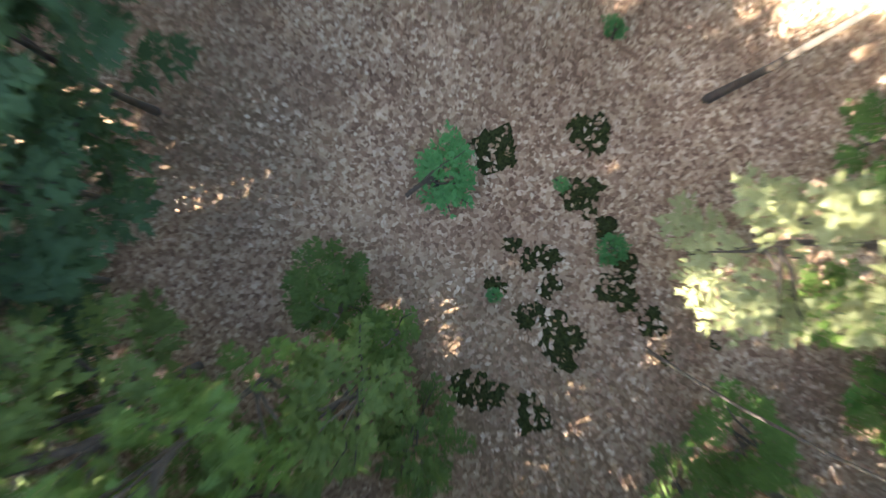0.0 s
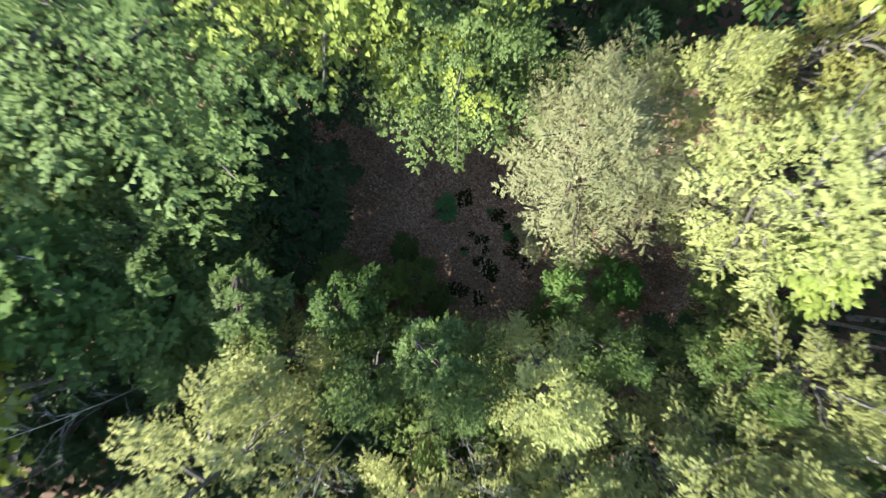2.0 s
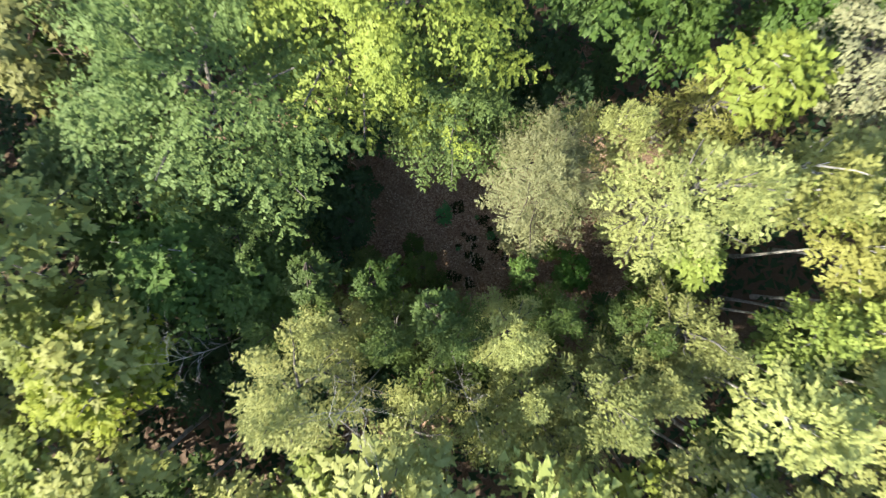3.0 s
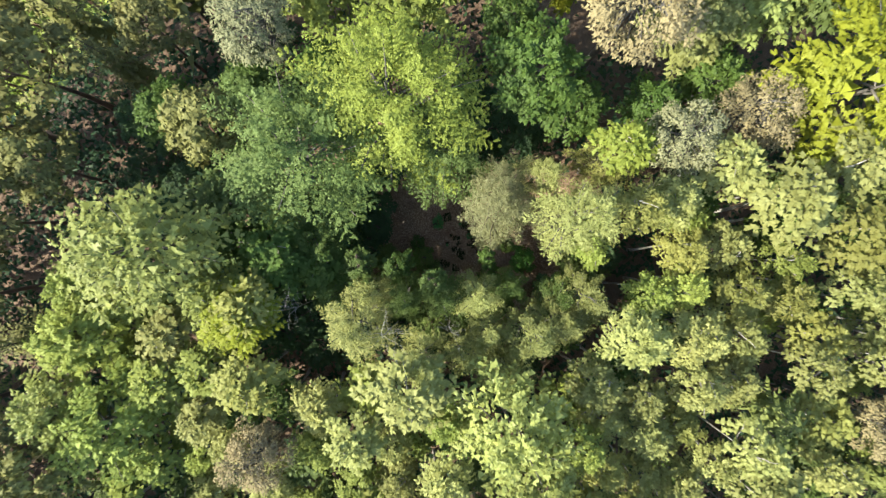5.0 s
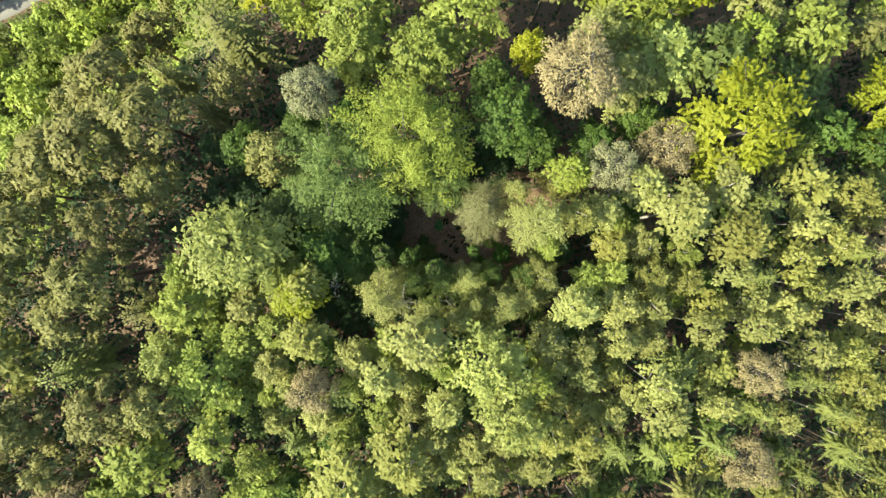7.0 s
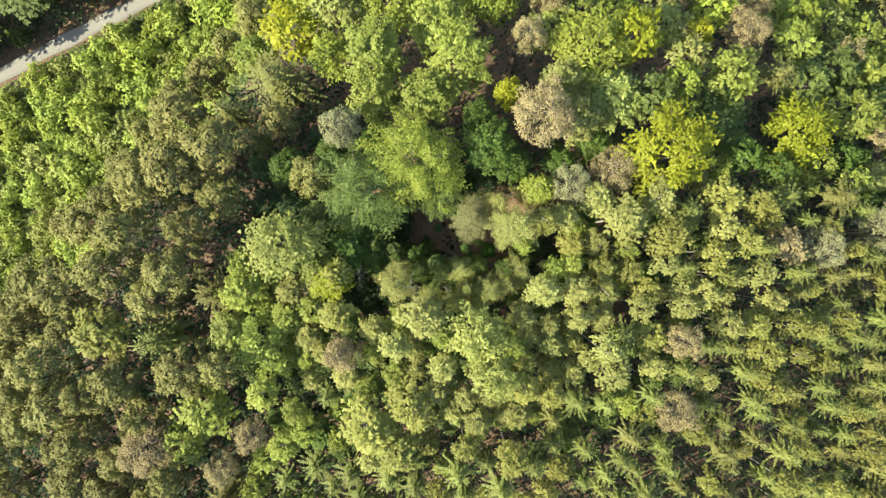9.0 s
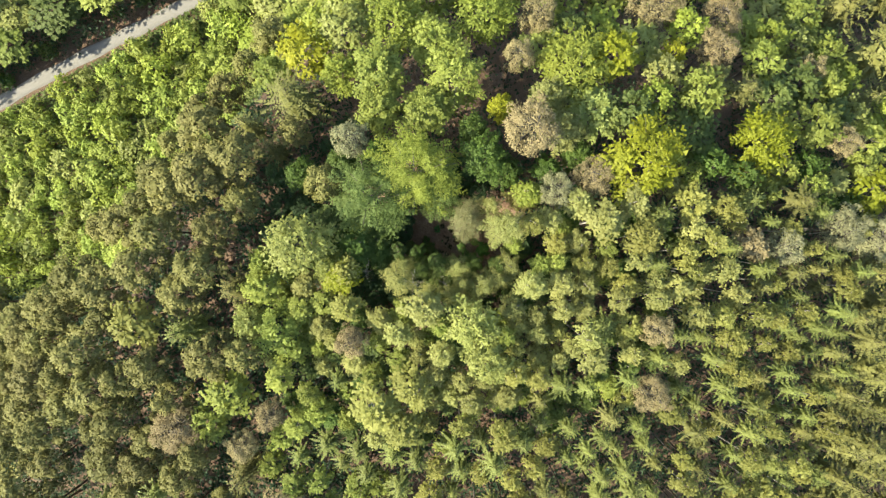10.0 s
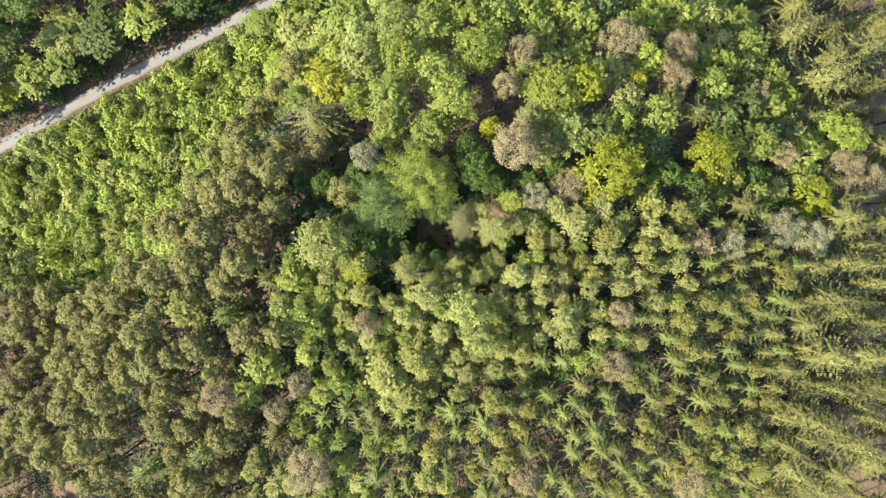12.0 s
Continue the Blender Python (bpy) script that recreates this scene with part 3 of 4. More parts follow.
# ---- the kinds of tree that grow here; several builds of each ----
KIND = {
    "beech": [frond_tree(4.0, 15.5, 0.18, 104, 276, 0.095, width=0.135, droop=0.4, parted=True, thick=0.13, rank=12, filled=56, fill=0.8) for i in range(3)],
    "leafy": [frond_tree(3.2, 14.5, 0.45, 74, 90, 0.20, width=0.165, thick=0.15, droop=0.35, limbs=7, slim=0.8, leaves=slivers) for i in range(5)],
    "farleafy": [frond_tree(3.2, 14.5, 0.58, 44, 44, 0.31, width=0.22, rank=11, thick=0.15, droop=0.35, limbs=5, slim=0.85, leaves=slivers) for i in range(5)],
    "broad": [frond_tree(4.2, 15.5, 0.42, 100, 77, 0.17, width=0.15, thick=0.14, droop=0.35, limbs=9, slim=0.8, leaves=slivers, rank=11) for i in range(3)],
    "round": [broadleaf(2.0, 13.5, 0.66, 64, 84, 0.14, rc=0.24, droop=0.1, slim=0.6, bark="grey") for i in range(3)],
    "birch": [frond_tree(1.7, 14.0, 0.6, 52, 44, 0.168, width=0.2, rank=11, thick=0.17, bark="white", colour="birch", droop=0.35, stem=0.09, point=0.25, limbs=4, slim=0.85, leaves=slivers) for i in range(6)],
    "midbirch": [frond_tree(1.7, 14.0, 0.58, 60, 80, 0.115, width=0.19, bark="white", colour="birch", droop=0.4, stem=0.08, point=0.3, limbs=6, slim=0.75, leaves=slivers) for i in range(5)],
    "nearbirch": [frond_tree(1.8, 13.0, 0.25, 84, 190, 0.058, width=0.18, bark="grey", colour="birch", droop=0.4, stem=0.06, point=0.7, limbs=16, slim=0.6, under=-0.75, parted=True, leaves=slivers, filled=12, fill=1.3) for i in range(4)],
    "widebirch": [frond_tree(2.5, 11.6, 0.55, 110, 300, 0.055, width=0.16, bark="brown", colour="birch", droop=0.4, stem=0.04, point=0.7, limbs=18, slim=0.6, under=-0.75, parted=True, leaves=slivers)],
    "sapling": [frond_tree(1.2, 6.0, 0.10, 34, 110, 0.088, width=0.2, bark="brown", colour="deep", droop=0.35, stem=0.035, point=0.4, limbs=10, under=-0.6, parted=True, leaves=slivers) for i in range(4)],
    "pole": [frond_tree(0.9, 8.0, 0.8, 30, 110, 0.08, width=0.24, bark="brown", colour="cool", droop=0.3, stem=0.03, point=0.45, limbs=10, under=-0.7, parted=True, leaves=slivers) for i in range(2)],
    "seedling": [frond_tree(0.45, 0.8, 0.1, 34, 40, 0.055, width=0.24, slim=0.45, bark="brown", colour="fresh", stem=0.006, limbs=6, parted=True) for i in range(3)],
    "spruce": [conifer(1.75, 14.0, 8, 7, twig=0.15, low=0.74, power=0.75, dens=0.17, wide=1.15, lift=0.0) for i in range(6)],
    "oldspruce": [conifer(3.6, 22.0, 14, 7, colour="oldneedle", lift=-0.12, low=0.38, dens=0.27, twig=0.125, stem=0.2, power=0.7, wide=1.15) for i in range(3)],
    "pine": [pine() for i in range(4)],
    "shrub": [shrub() for i in range(5)],
    "bare": [bare_tree() for i in range(2)],
}
WORD = {
    "green": "fresh green", "deep": "deep green", "silver": "silvery green", "lime": "lime green", "yellow": "bright yellow", "birch": "pale yellowish green",
    "gold": "golden yellow-green", "tan": "withered tan", "grey": "pale grey", "needle": "green-needled", "oldneedle": "olive-needled", "pine": "dull olive", "bush": "bright green", "fresh": "bluish green", "vivid": "vivid green", "dark": "very shade-darkened green", "mid": "mid-green", "shade": "shade-darkened green", "pale": "pale grey-green", "cool": "cool green", "": "",
}
TREE = {
    "beech": ("broadleaf_tree", "%s beech with a wide layered crown"), "leafy": ("broadleaf_tree", "%s broad-leaved tree with a lumpy crown"), "broad": ("broadleaf_tree", "%s large tree with a wide domed crown"), "farleafy": ("broadleaf_tree", "%s broad-leaved tree in closed canopy"),
    "round": ("broadleaf_tree", "%s small-leaved tree with a round dense crown"), "birch": ("birch_tree", "%s slender birch in a dense stand"),
    "midbirch": ("birch_tree", "%s young birch with a loose narrow crown"), "nearbirch": ("birch_tree", "%s slender birch beside the clearing"), "widebirch": ("birch_tree", "%s broad birch spreading over the clearing"), "pole": ("sapling", "%s slender sapling with a high leafy top"), "seedling": ("seedling", "%s leafy seedling on brown leaf litter"), "sapling": ("sapling", "%s leafy sapling under taller trees"),
    "spruce": ("young_spruce", "%s young spruce in a plantation"), "oldspruce": ("old_spruce", "%s tall old spruce with drooping branches"),
    "pine": ("pine_tree", "%s pine with bare reddish stem and loose crown"), "shrub": ("shrub", "%s leafy shrub on the slope by the track"),
    "bare": ("dead_tree", "leafless pale dead birch with fine twigs%s"),
}
first, count, PLACED = {}, {}, []


def plant(kind, colour, x, y, h, r):
    """A tree of that kind, colour, height and crown radius, with its foot in the ground."""
    if kind == "leafy" and math.hypot(x, y) > 21:
        kind = "farleafy"
    builds = KIND[kind]
    b = count.get(kind, 0)
    count[kind] = b + 1
    i = b % len(builds)
    build = builds[i]
    gz = float(ground_z(x, y))
    PLACED.append((x, y, r, gz + h))
    m = pose(x, y, gz, 0, 0, random.uniform(0, 360)) @ Matrix.Diagonal((r / build["R"], r / build["R"], h / build["H"], 1))
    name, words = TREE[kind]
    if (kind, i) in first:
        ob = first[kind, i]
        s = ob.scale
        ob = copy_thing(ob, m @ Matrix.Diagonal((1 / s[0], 1 / s[1], 1 / s[2], 1)))
    else:
        ob = first[kind, i] = new(name)
        for pn, me in build["meshes"]:
            piece = part(pn, me, ob)
            if pn in ("branching", "twig_spray", "stem"):
                tagged(piece, kind="stuff")
        ob.matrix_basis = m
    ob.name = name
    tagged(ob, words % WORD[colour], "shrub" if kind == "shrub" else "seedling" if kind == "seedling" else "tree", {"spruce": "plantation spruces", "pine": "pine stand", "birch": "birch stand", "shrub": "shrubs on the slope"}.get(kind, "forest trees"))
    if colour:
        for c in ob.children:
            if c.name.startswith("crown"):
                c.material_slots[0].link = "OBJECT"
                c.material_slots[0].material = LEAF[colour]
    return ob


build_ground()
build_track()

# ---- single trees of the hilltop and its slopes ----
plant("leafy", "deep", -64.6, 34.9, 9, 4.0)
plant("broad", "silver", -57.7, 32.2, 9, 4.9)
plant("leafy", "mid", -51.6, 32.2, 9, 4.3)
plant("leafy", "green", -45.5, 34.2, 9, 3.5)
plant("leafy", "deep", -38.9, 37.8, 9, 3.4)
plant("leafy", "green", -62.8, 25.7, 9, 3.4)
plant("leafy", "green", -58.2, 26.8, 9, 3.4)
plant("leafy", "yellow", -67.0, 22.5, 9, 2.5)
plant("leafy", "deep", -66.4, 27.5, 9, 3.1)
plant("leafy", "silver", -19.8, 30.0, 14, 3.8)
plant("leafy", "yellow", -12.8, 18.0, 13, 2.8)
plant("leafy", "lime", -24.7, 26.8, 6, 2.7)
plant("leafy", "green", -27.9, 34.8, 5, 2.7)
plant("leafy", "green", -10.9, 28.3, 15, 3.5)
plant("leafy", "silver", -8.7, 20.2, 14, 2.8)
plant("broad", "silver", -4.9, 25.6, 15, 3.4)
plant("broad", "lime", -4.0, 20.8, 15, 3.4)
plant("leafy", "green", -5.3, 15.3, 15, 3.1)
plant("leafy", "green", -5.4, 12.0, 13, 2.4)
plant("leafy", "green", -0.8, 24.6, 14, 3.1)
plant("leafy", "green", -0.2, 18.5, 14.5, 2.9)
plant("oldspruce", "oldneedle", -13.6, 13.3, 15.5, 3.7)
plant("pine", "pine", -22.2, 10.3, 14, 3.1)
plant("pine", "pine", -18.6, 7.5, 14, 2.8)
plant("pine", "pine", -21.7, 5.7, 14, 3.1)
plant("pine", "pine", -24.4, 4.5, 14, 2.8)
plant("round", "grey", -7.8, 8.8, 14, 1.7)
plant("broad", "lime", 5.0, 21.5, 16, 3.4)
plant("broad", "green", 1.9, 15.3, 14.5, 3.5)
plant("leafy", "yellow", 6.1, 12.2, 12, 1.4)
plant("round", "tan", 10.1, 21.5, 15, 1.8)
plant("round", "tan", 7.9, 17.1, 14, 1.6)
plant("broad", "lime", 13.5, 16.0, 15, 4.2)
plant("leafy", "yellow", 16.9, 17.2, 15, 2.9)
plant("round", "tan", 8.4, 9.6, 16, 2.6)
plant("leafy", "deep", 4.4, 7.2, 13, 2.4)
plant("broad", "yellow", 19.0, 6.8, 16, 4.4)
plant("round", "tan", 23.3, 23.9, 14, 2.8)
plant("round", "tan", 31.0, 23.5, 14, 2.4)
plant("round", "tan", 29.2, 19.1, 13.5, 2.1)
plant("leafy", "yellow", 24.3, 18.3, 13, 1.5)
plant("leafy", "green", 26.2, 13.9, 14, 2.6)
plant("leafy", "lime", 21.4, 13.2, 13, 2.1)
plant("spruce", "oldneedle", 31.2, 14.4, 14, 1.9)
plant("broad", "yellow", 32.2, 8.8, 15, 3.6)
plant("leafy", "green", 34.9, 18.2, 13, 2.4)
plant("round", "tan", 41.5, 18.0, 13, 1.5)
plant("leafy", "green", 45.4, 20.6, 13, 2.4)
plant("leafy", "green", 39.4, 11.2, 14, 2.9)
plant("round", "tan", 43.7, 9.7, 13, 1.8)
plant("leafy", "yellow", 48.0, 4.4, 13, 3.0)
plant("broad", "lime", 53.8, 12.8, 15, 4.3)
plant("round", "tan", 54.1, 8.2, 14, 2.6)
plant("round", "tan", 58.9, 6.7, 14, 2.6)
plant("oldspruce", "oldneedle", 49.7, 27.5, 22, 4.2)
plant("oldspruce", "oldneedle", 52.2, 20.7, 22, 4.5)
plant("oldspruce", "oldneedle", 62.0, 26.0, 22, 4.4)
plant("spruce", "oldneedle", 57.8, 1.1, 13, 2.0)
plant("birch", "lime", 8.3, 3.8, 12, 1.5)
plant("round", "grey", 10.8, 4.1, 12.5, 1.7)
plant("round", "tan", 14.4, 5.3, 12.5, 1.9)
plant("leafy", "green", 42.1, 29.6, 13, 3.3)
plant("leafy", "green", 32.8, 29.5, 13, 3.2)
plant("leafy", "green", 13.0, 24.7, 13, 2.5)
plant("leafy", "green", 18.4, 26.3, 13, 3.2)
plant("leafy", "green", 43.1, 25.0, 13, 3.1)
plant("leafy", "green", 11.7, 28.5, 13, 2.6)
plant("leafy", "green", 7.6, 27.2, 13, 2.8)
plant("leafy", "lime", 28.0, 27.7, 13, 2.5)
plant("birch", "birch", 14.9, 1.2, 14.5, 2.1)
plant("birch", "gold", 18.8, -0.4, 14.5, 2.0)
plant("birch", "birch", 18.0, 3.0, 14, 1.9)
plant("birch", "gold", 24.0, 2.8, 13, 2.2)
plant("spruce", "needle", 30.2, 3.1, 13, 2.0)
plant("spruce", "oldneedle", 36.9, 3.1, 13, 2.2)
plant("round", "grey", 42.5, 0.4, 13, 2.5)
plant("round", "grey", 47.7, -0.7, 13, 2.6)
plant("round", "grey", 34.4, -1.6, 13, 1.9)
plant("birch", "tan", 30.5, -1.2, 13, 2.1)
plant("birch", "gold", -8.6, -3.2, 12, 1.7)
plant("birch", "gold", -8.4, -6.3, 12.5, 1.7)
plant("round", "tan", -8.0, -9.5, 13, 1.5)
plant("birch", "birch", -3.7, -8.8, 13, 1.5)
plant("birch", "birch", -1.3, -6.6, 14, 2.0)
plant("leafy", "green", -16.2, -4.5, 12, 2.1)
plant("broad", "green", -14.9, -8.5, 12.5, 2.9)
plant("leafy", "silver", -17.5, -7.8, 12, 1.9)
plant("birch", "green", -10.6, -6.0, 11, 1.6)
plant("birch", "gold", -2.5, -13.7, 14.5, 2.3)
plant("birch", "gold", -5.9, -15.5, 14.5, 2.6)
plant("birch", "gold", -3.5, -17.6, 14.5, 2.2)
plant("broad", "silver", 3.0, -8.1, 15.5, 2.9)
plant("leafy", "silver", 4.3, -11.2, 15.5, 2.4)
plant("leafy", "green", -19.9, -14.6, 12, 2.6)
plant("leafy", "green", -22.0, -17.4, 12, 2.2)
plant("round", "tan", -24.9, -17.9, 13, 2.5)
plant("round", "tan", -18.8, -19.6, 13, 1.5)
plant("round", "tan", -15.9, -16.5, 13, 1.4)
plant("round", "tan", -15.2, -27.1, 14, 2.9)
plant("round", "tan", 9.8, -28.4, 14, 2.0)
plant("round", "tan", 31.8, -31.6, 14, 2.6)
plant("round", "tan", 20.2, -8.9, 14.5, 1.6)
plant("round", "tan", 20.1, -15.2, 14, 1.9)
plant("pine", "pine", -51.8, -10.0, 14, 3.2)
plant("pine", "pine", -61.5, -13.5, 14, 3.4)
plant("pine", "pine", -50.5, -16.4, 14, 3.1)
plant("pine", "pine", -39.5, -13.5, 14, 2.8)
plant("pine", "pine", -33.5, -10.5, 14, 2.8)
plant("pine", "pine", -32.9, -14.1, 14, 2.7)
plant("leafy", "gold", -28.3, -7.7, 13, 2.7)
plant("pine", "pine", -26.9, -11.8, 14, 2.4)
plant("oldspruce", "needle", -24.1, -8.6, 13, 2.6)
plant("pine", "pine", -30.9, -17.1, 14, 2.4)
plant("pine", "pine", -38.6, -18.3, 14, 2.6)
plant("pine", "pine", -58.0, -24.2, 14, 3.2)
plant("pine", "pine", -48.6, -26.6, 14, 2.8)
plant("pine", "pine", -40.4, -27.3, 14, 2.7)
plant("pine", "pine", -27.4, -2.6, 14, 2.6)
plant("pine", "pine", -21.7, -2.5, 14, 2.5)
plant("pine", "pine", -25.5, 0.6, 14, 2.6)
plant("pine", "pine", -30.3, 1.5, 14, 2.6)
plant("pine", "pine", -31.5, -4.2, 14, 2.8)
plant("oldspruce", "needle", -35.0, -27.7, 17, 2.6)
plant("oldspruce", "needle", -28.3, -25.4, 15, 2.5)
plant("spruce", "needle", -7.4, -27.7, 14, 1.7)
plant("oldspruce", "oldneedle", 49.3, -15.8, 22, 3.8)
plant("oldspruce", "oldneedle", 48.5, -8.2, 20, 3.4)
plant("oldspruce", "oldneedle", 54.8, -4.4, 19, 3.1)
plant("oldspruce", "oldneedle", 49.3, -25.0, 21, 3.5)
plant("oldspruce", "oldneedle", 57.9, -29.7, 22, 3.8)
plant("oldspruce", "oldneedle", 48.3, -32.7, 20, 3.5)
plant("oldspruce", "oldneedle", 57.3, -21.7, 20, 3.3)
plant("leafy", "deep", -13.0, 6.1, 9, 1.8)
plant("leafy", "deep", 6.6, 6.0, 10, 1.7)
plant("leafy", "deep", 10.7, 6.3, 9, 1.6)
plant("leafy", "deep", 13.6, 7.5, 10, 1.8)
plant("leafy", "deep", 3.4, 10.0, 12, 1.6)

# ---- trees round the clearing ----
plant("beech", "lime", -1.9, 6.0, 15.4, 4.4)
plant("beech", "mid", -6.3, 3.7, 14.0, 4.3)
plant("beech", "cool", -6.0, -0.2, 8.6, 2.2)
plant("broad", "silver", -12.4, -0.6, 15.2, 3.4)
plant("midbirch", "yellow", -8.9, -3.6, 11.8, 2.0)
plant("nearbirch", "birch", -3.6, -4.0, 15, 1.8)
plant("nearbirch", "birch", 1.75, -2.95, 11.5, 1.4)
plant("nearbirch", "birch", -3.3, -2.7, 11.2, 1.25)
plant("widebirch", "pale", 2.9, 1.65, 9.3, 2.25)
plant("nearbirch", "birch", 6.2, 0.7, 14.8, 2.2)
plant("nearbirch", "birch", 4.1, -4.7, 13.2, 1.6)
plant("nearbirch", "cool", 3.5, -2.6, 8.4, 1.1)
plant("nearbirch", "gold", 8.2, 3.6, 11, 1.7)
plant("nearbirch", "birch", 5.0, 2.8, 10.5, 1.3)
plant("nearbirch", "birch", -0.8, -5.8, 12.8, 1.6)
plant("nearbirch", "cool", -1.6, -3.0, 9.6, 1.3)
plant("pole", "deep", -2.0, -1.45, 7.8, 0.8)
plant("pole", "cool", -3.8, -1.5, 8.2, 1.0)
plant("pole", "deep", 2.25, -1.1, 8.0, 0.5)
for x, y, h, r in ((-0.85, -1.3, 3.2, 0.7), (-1.5, -1.2, 6.4, 0.65), (-2.7, -1.3, 4.4, 1.1), (-1.7, -2.3, 3.8, 0.9)):
    plant("sapling", "cool" if y < -1.25 and x < 0 else "deep", x, y, h, r)
plant("sapling", "cool", -3.0, -3.2, 4.2, 1.2)
plant("sapling", "cool", 3.6, -2.9, 4.4, 0.9)
plant("sapling", "deep", 4.4, 1.0, 2.4, 0.7)
# canopy shade is in their leaf colour; the last two are added to block sun
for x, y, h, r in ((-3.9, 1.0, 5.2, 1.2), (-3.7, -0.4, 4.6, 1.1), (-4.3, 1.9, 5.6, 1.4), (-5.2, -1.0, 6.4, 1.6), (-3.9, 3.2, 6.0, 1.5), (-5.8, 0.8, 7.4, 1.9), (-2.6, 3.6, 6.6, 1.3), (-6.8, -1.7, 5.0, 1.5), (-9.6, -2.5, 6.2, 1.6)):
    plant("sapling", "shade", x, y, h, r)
plant("beech", "mid", 0.1, 4.2, 9.6, 2.8)
plant("midbirch", "deep", -7.6, -0.9, 9.6, 2.0)
plant("midbirch", "green", -10.2, -2.6, 11.0, 1.8)
plant("midbirch", "deep", -5.6, -1.6, 8.4, 1.5)
plant("nearbirch", "cool", 0.25, -2.95, 10.7, 1.2)
plant("nearbirch", "birch", 1.4, -5.6, 10.6, 1.4)
plant("nearbirch", "cool", -5.2, -2.6, 8.6, 1.4)
plant("pole", "cool", -0.2, -2.35, 9.1, 0.85)
plant("nearbirch", "cool", 5.7, -3.1, 9.8, 1.3)
plant("sapling", "cool", -2.2, -3.6, 5.0, 1.2)
plant("sapling", "cool", -0.9, -3.4, 6.2, 1.2)
plant("sapling", "cool", 1.0, -3.9, 6.6, 1.3)
plant("sapling", "cool", 2.9, -3.6, 6.4, 1.1)
plant("sapling", "cool", -0.4, -4.7, 6.8, 1.2)
plant("nearbirch", "birch", 6.7, -3.1, 12, 1.6)
plant("nearbirch", "birch", 3.0, -6.4, 11.4, 1.5)
plant("midbirch", "birch", 8.4, -4.6, 13.5, 1.6)
plant("nearbirch", "birch", 5.5, -4.1, 12.2, 1.6)
plant("nearbirch", "birch", 2.2, -4.5, 11.2, 1.3)
# added gap fillers; the "shade" tone stands in for shade on the floor
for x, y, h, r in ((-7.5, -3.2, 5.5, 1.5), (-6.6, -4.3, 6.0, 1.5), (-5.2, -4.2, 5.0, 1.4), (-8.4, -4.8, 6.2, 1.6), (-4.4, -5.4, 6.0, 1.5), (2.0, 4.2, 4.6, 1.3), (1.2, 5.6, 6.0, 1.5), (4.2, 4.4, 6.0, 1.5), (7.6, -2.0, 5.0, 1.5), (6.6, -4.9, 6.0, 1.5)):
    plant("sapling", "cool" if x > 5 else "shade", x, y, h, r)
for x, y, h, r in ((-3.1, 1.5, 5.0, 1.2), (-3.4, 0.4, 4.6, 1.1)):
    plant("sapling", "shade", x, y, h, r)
plant("nearbirch", "pale", 5.9, 0.4, 9.2, 1.4)
plant("sapling", "pale", 2.7, -0.05, 4.6, 0.9)
# added over sunlit litter, with shade put into its leaf colour
plant("sapling", "shade", 6.2, -3.0, 3.2, 1.2)
plant("sapling", "vivid", 4.7, -1.35, 2.7, 0.9)
# low fillers added between the trees, their shade tone darkening the gaps
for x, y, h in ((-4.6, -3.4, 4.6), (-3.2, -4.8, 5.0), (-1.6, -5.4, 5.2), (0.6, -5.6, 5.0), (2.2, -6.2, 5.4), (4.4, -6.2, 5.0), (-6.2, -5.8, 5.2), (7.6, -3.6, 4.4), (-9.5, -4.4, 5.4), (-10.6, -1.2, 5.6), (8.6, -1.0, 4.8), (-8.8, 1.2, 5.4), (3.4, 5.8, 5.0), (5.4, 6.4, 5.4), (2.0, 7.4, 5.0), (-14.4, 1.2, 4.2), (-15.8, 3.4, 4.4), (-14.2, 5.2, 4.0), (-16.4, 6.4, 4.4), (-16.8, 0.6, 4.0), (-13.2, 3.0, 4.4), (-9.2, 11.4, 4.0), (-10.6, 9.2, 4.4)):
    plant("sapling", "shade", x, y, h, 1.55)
plant("bare", "", -6.3, -3.0, 11.0, 1.1)
plant("bare", "", -2.0, -4.4, 13.4, 1.3)
plant("bare", "", 0.5, -4.7, 10, 1.0)

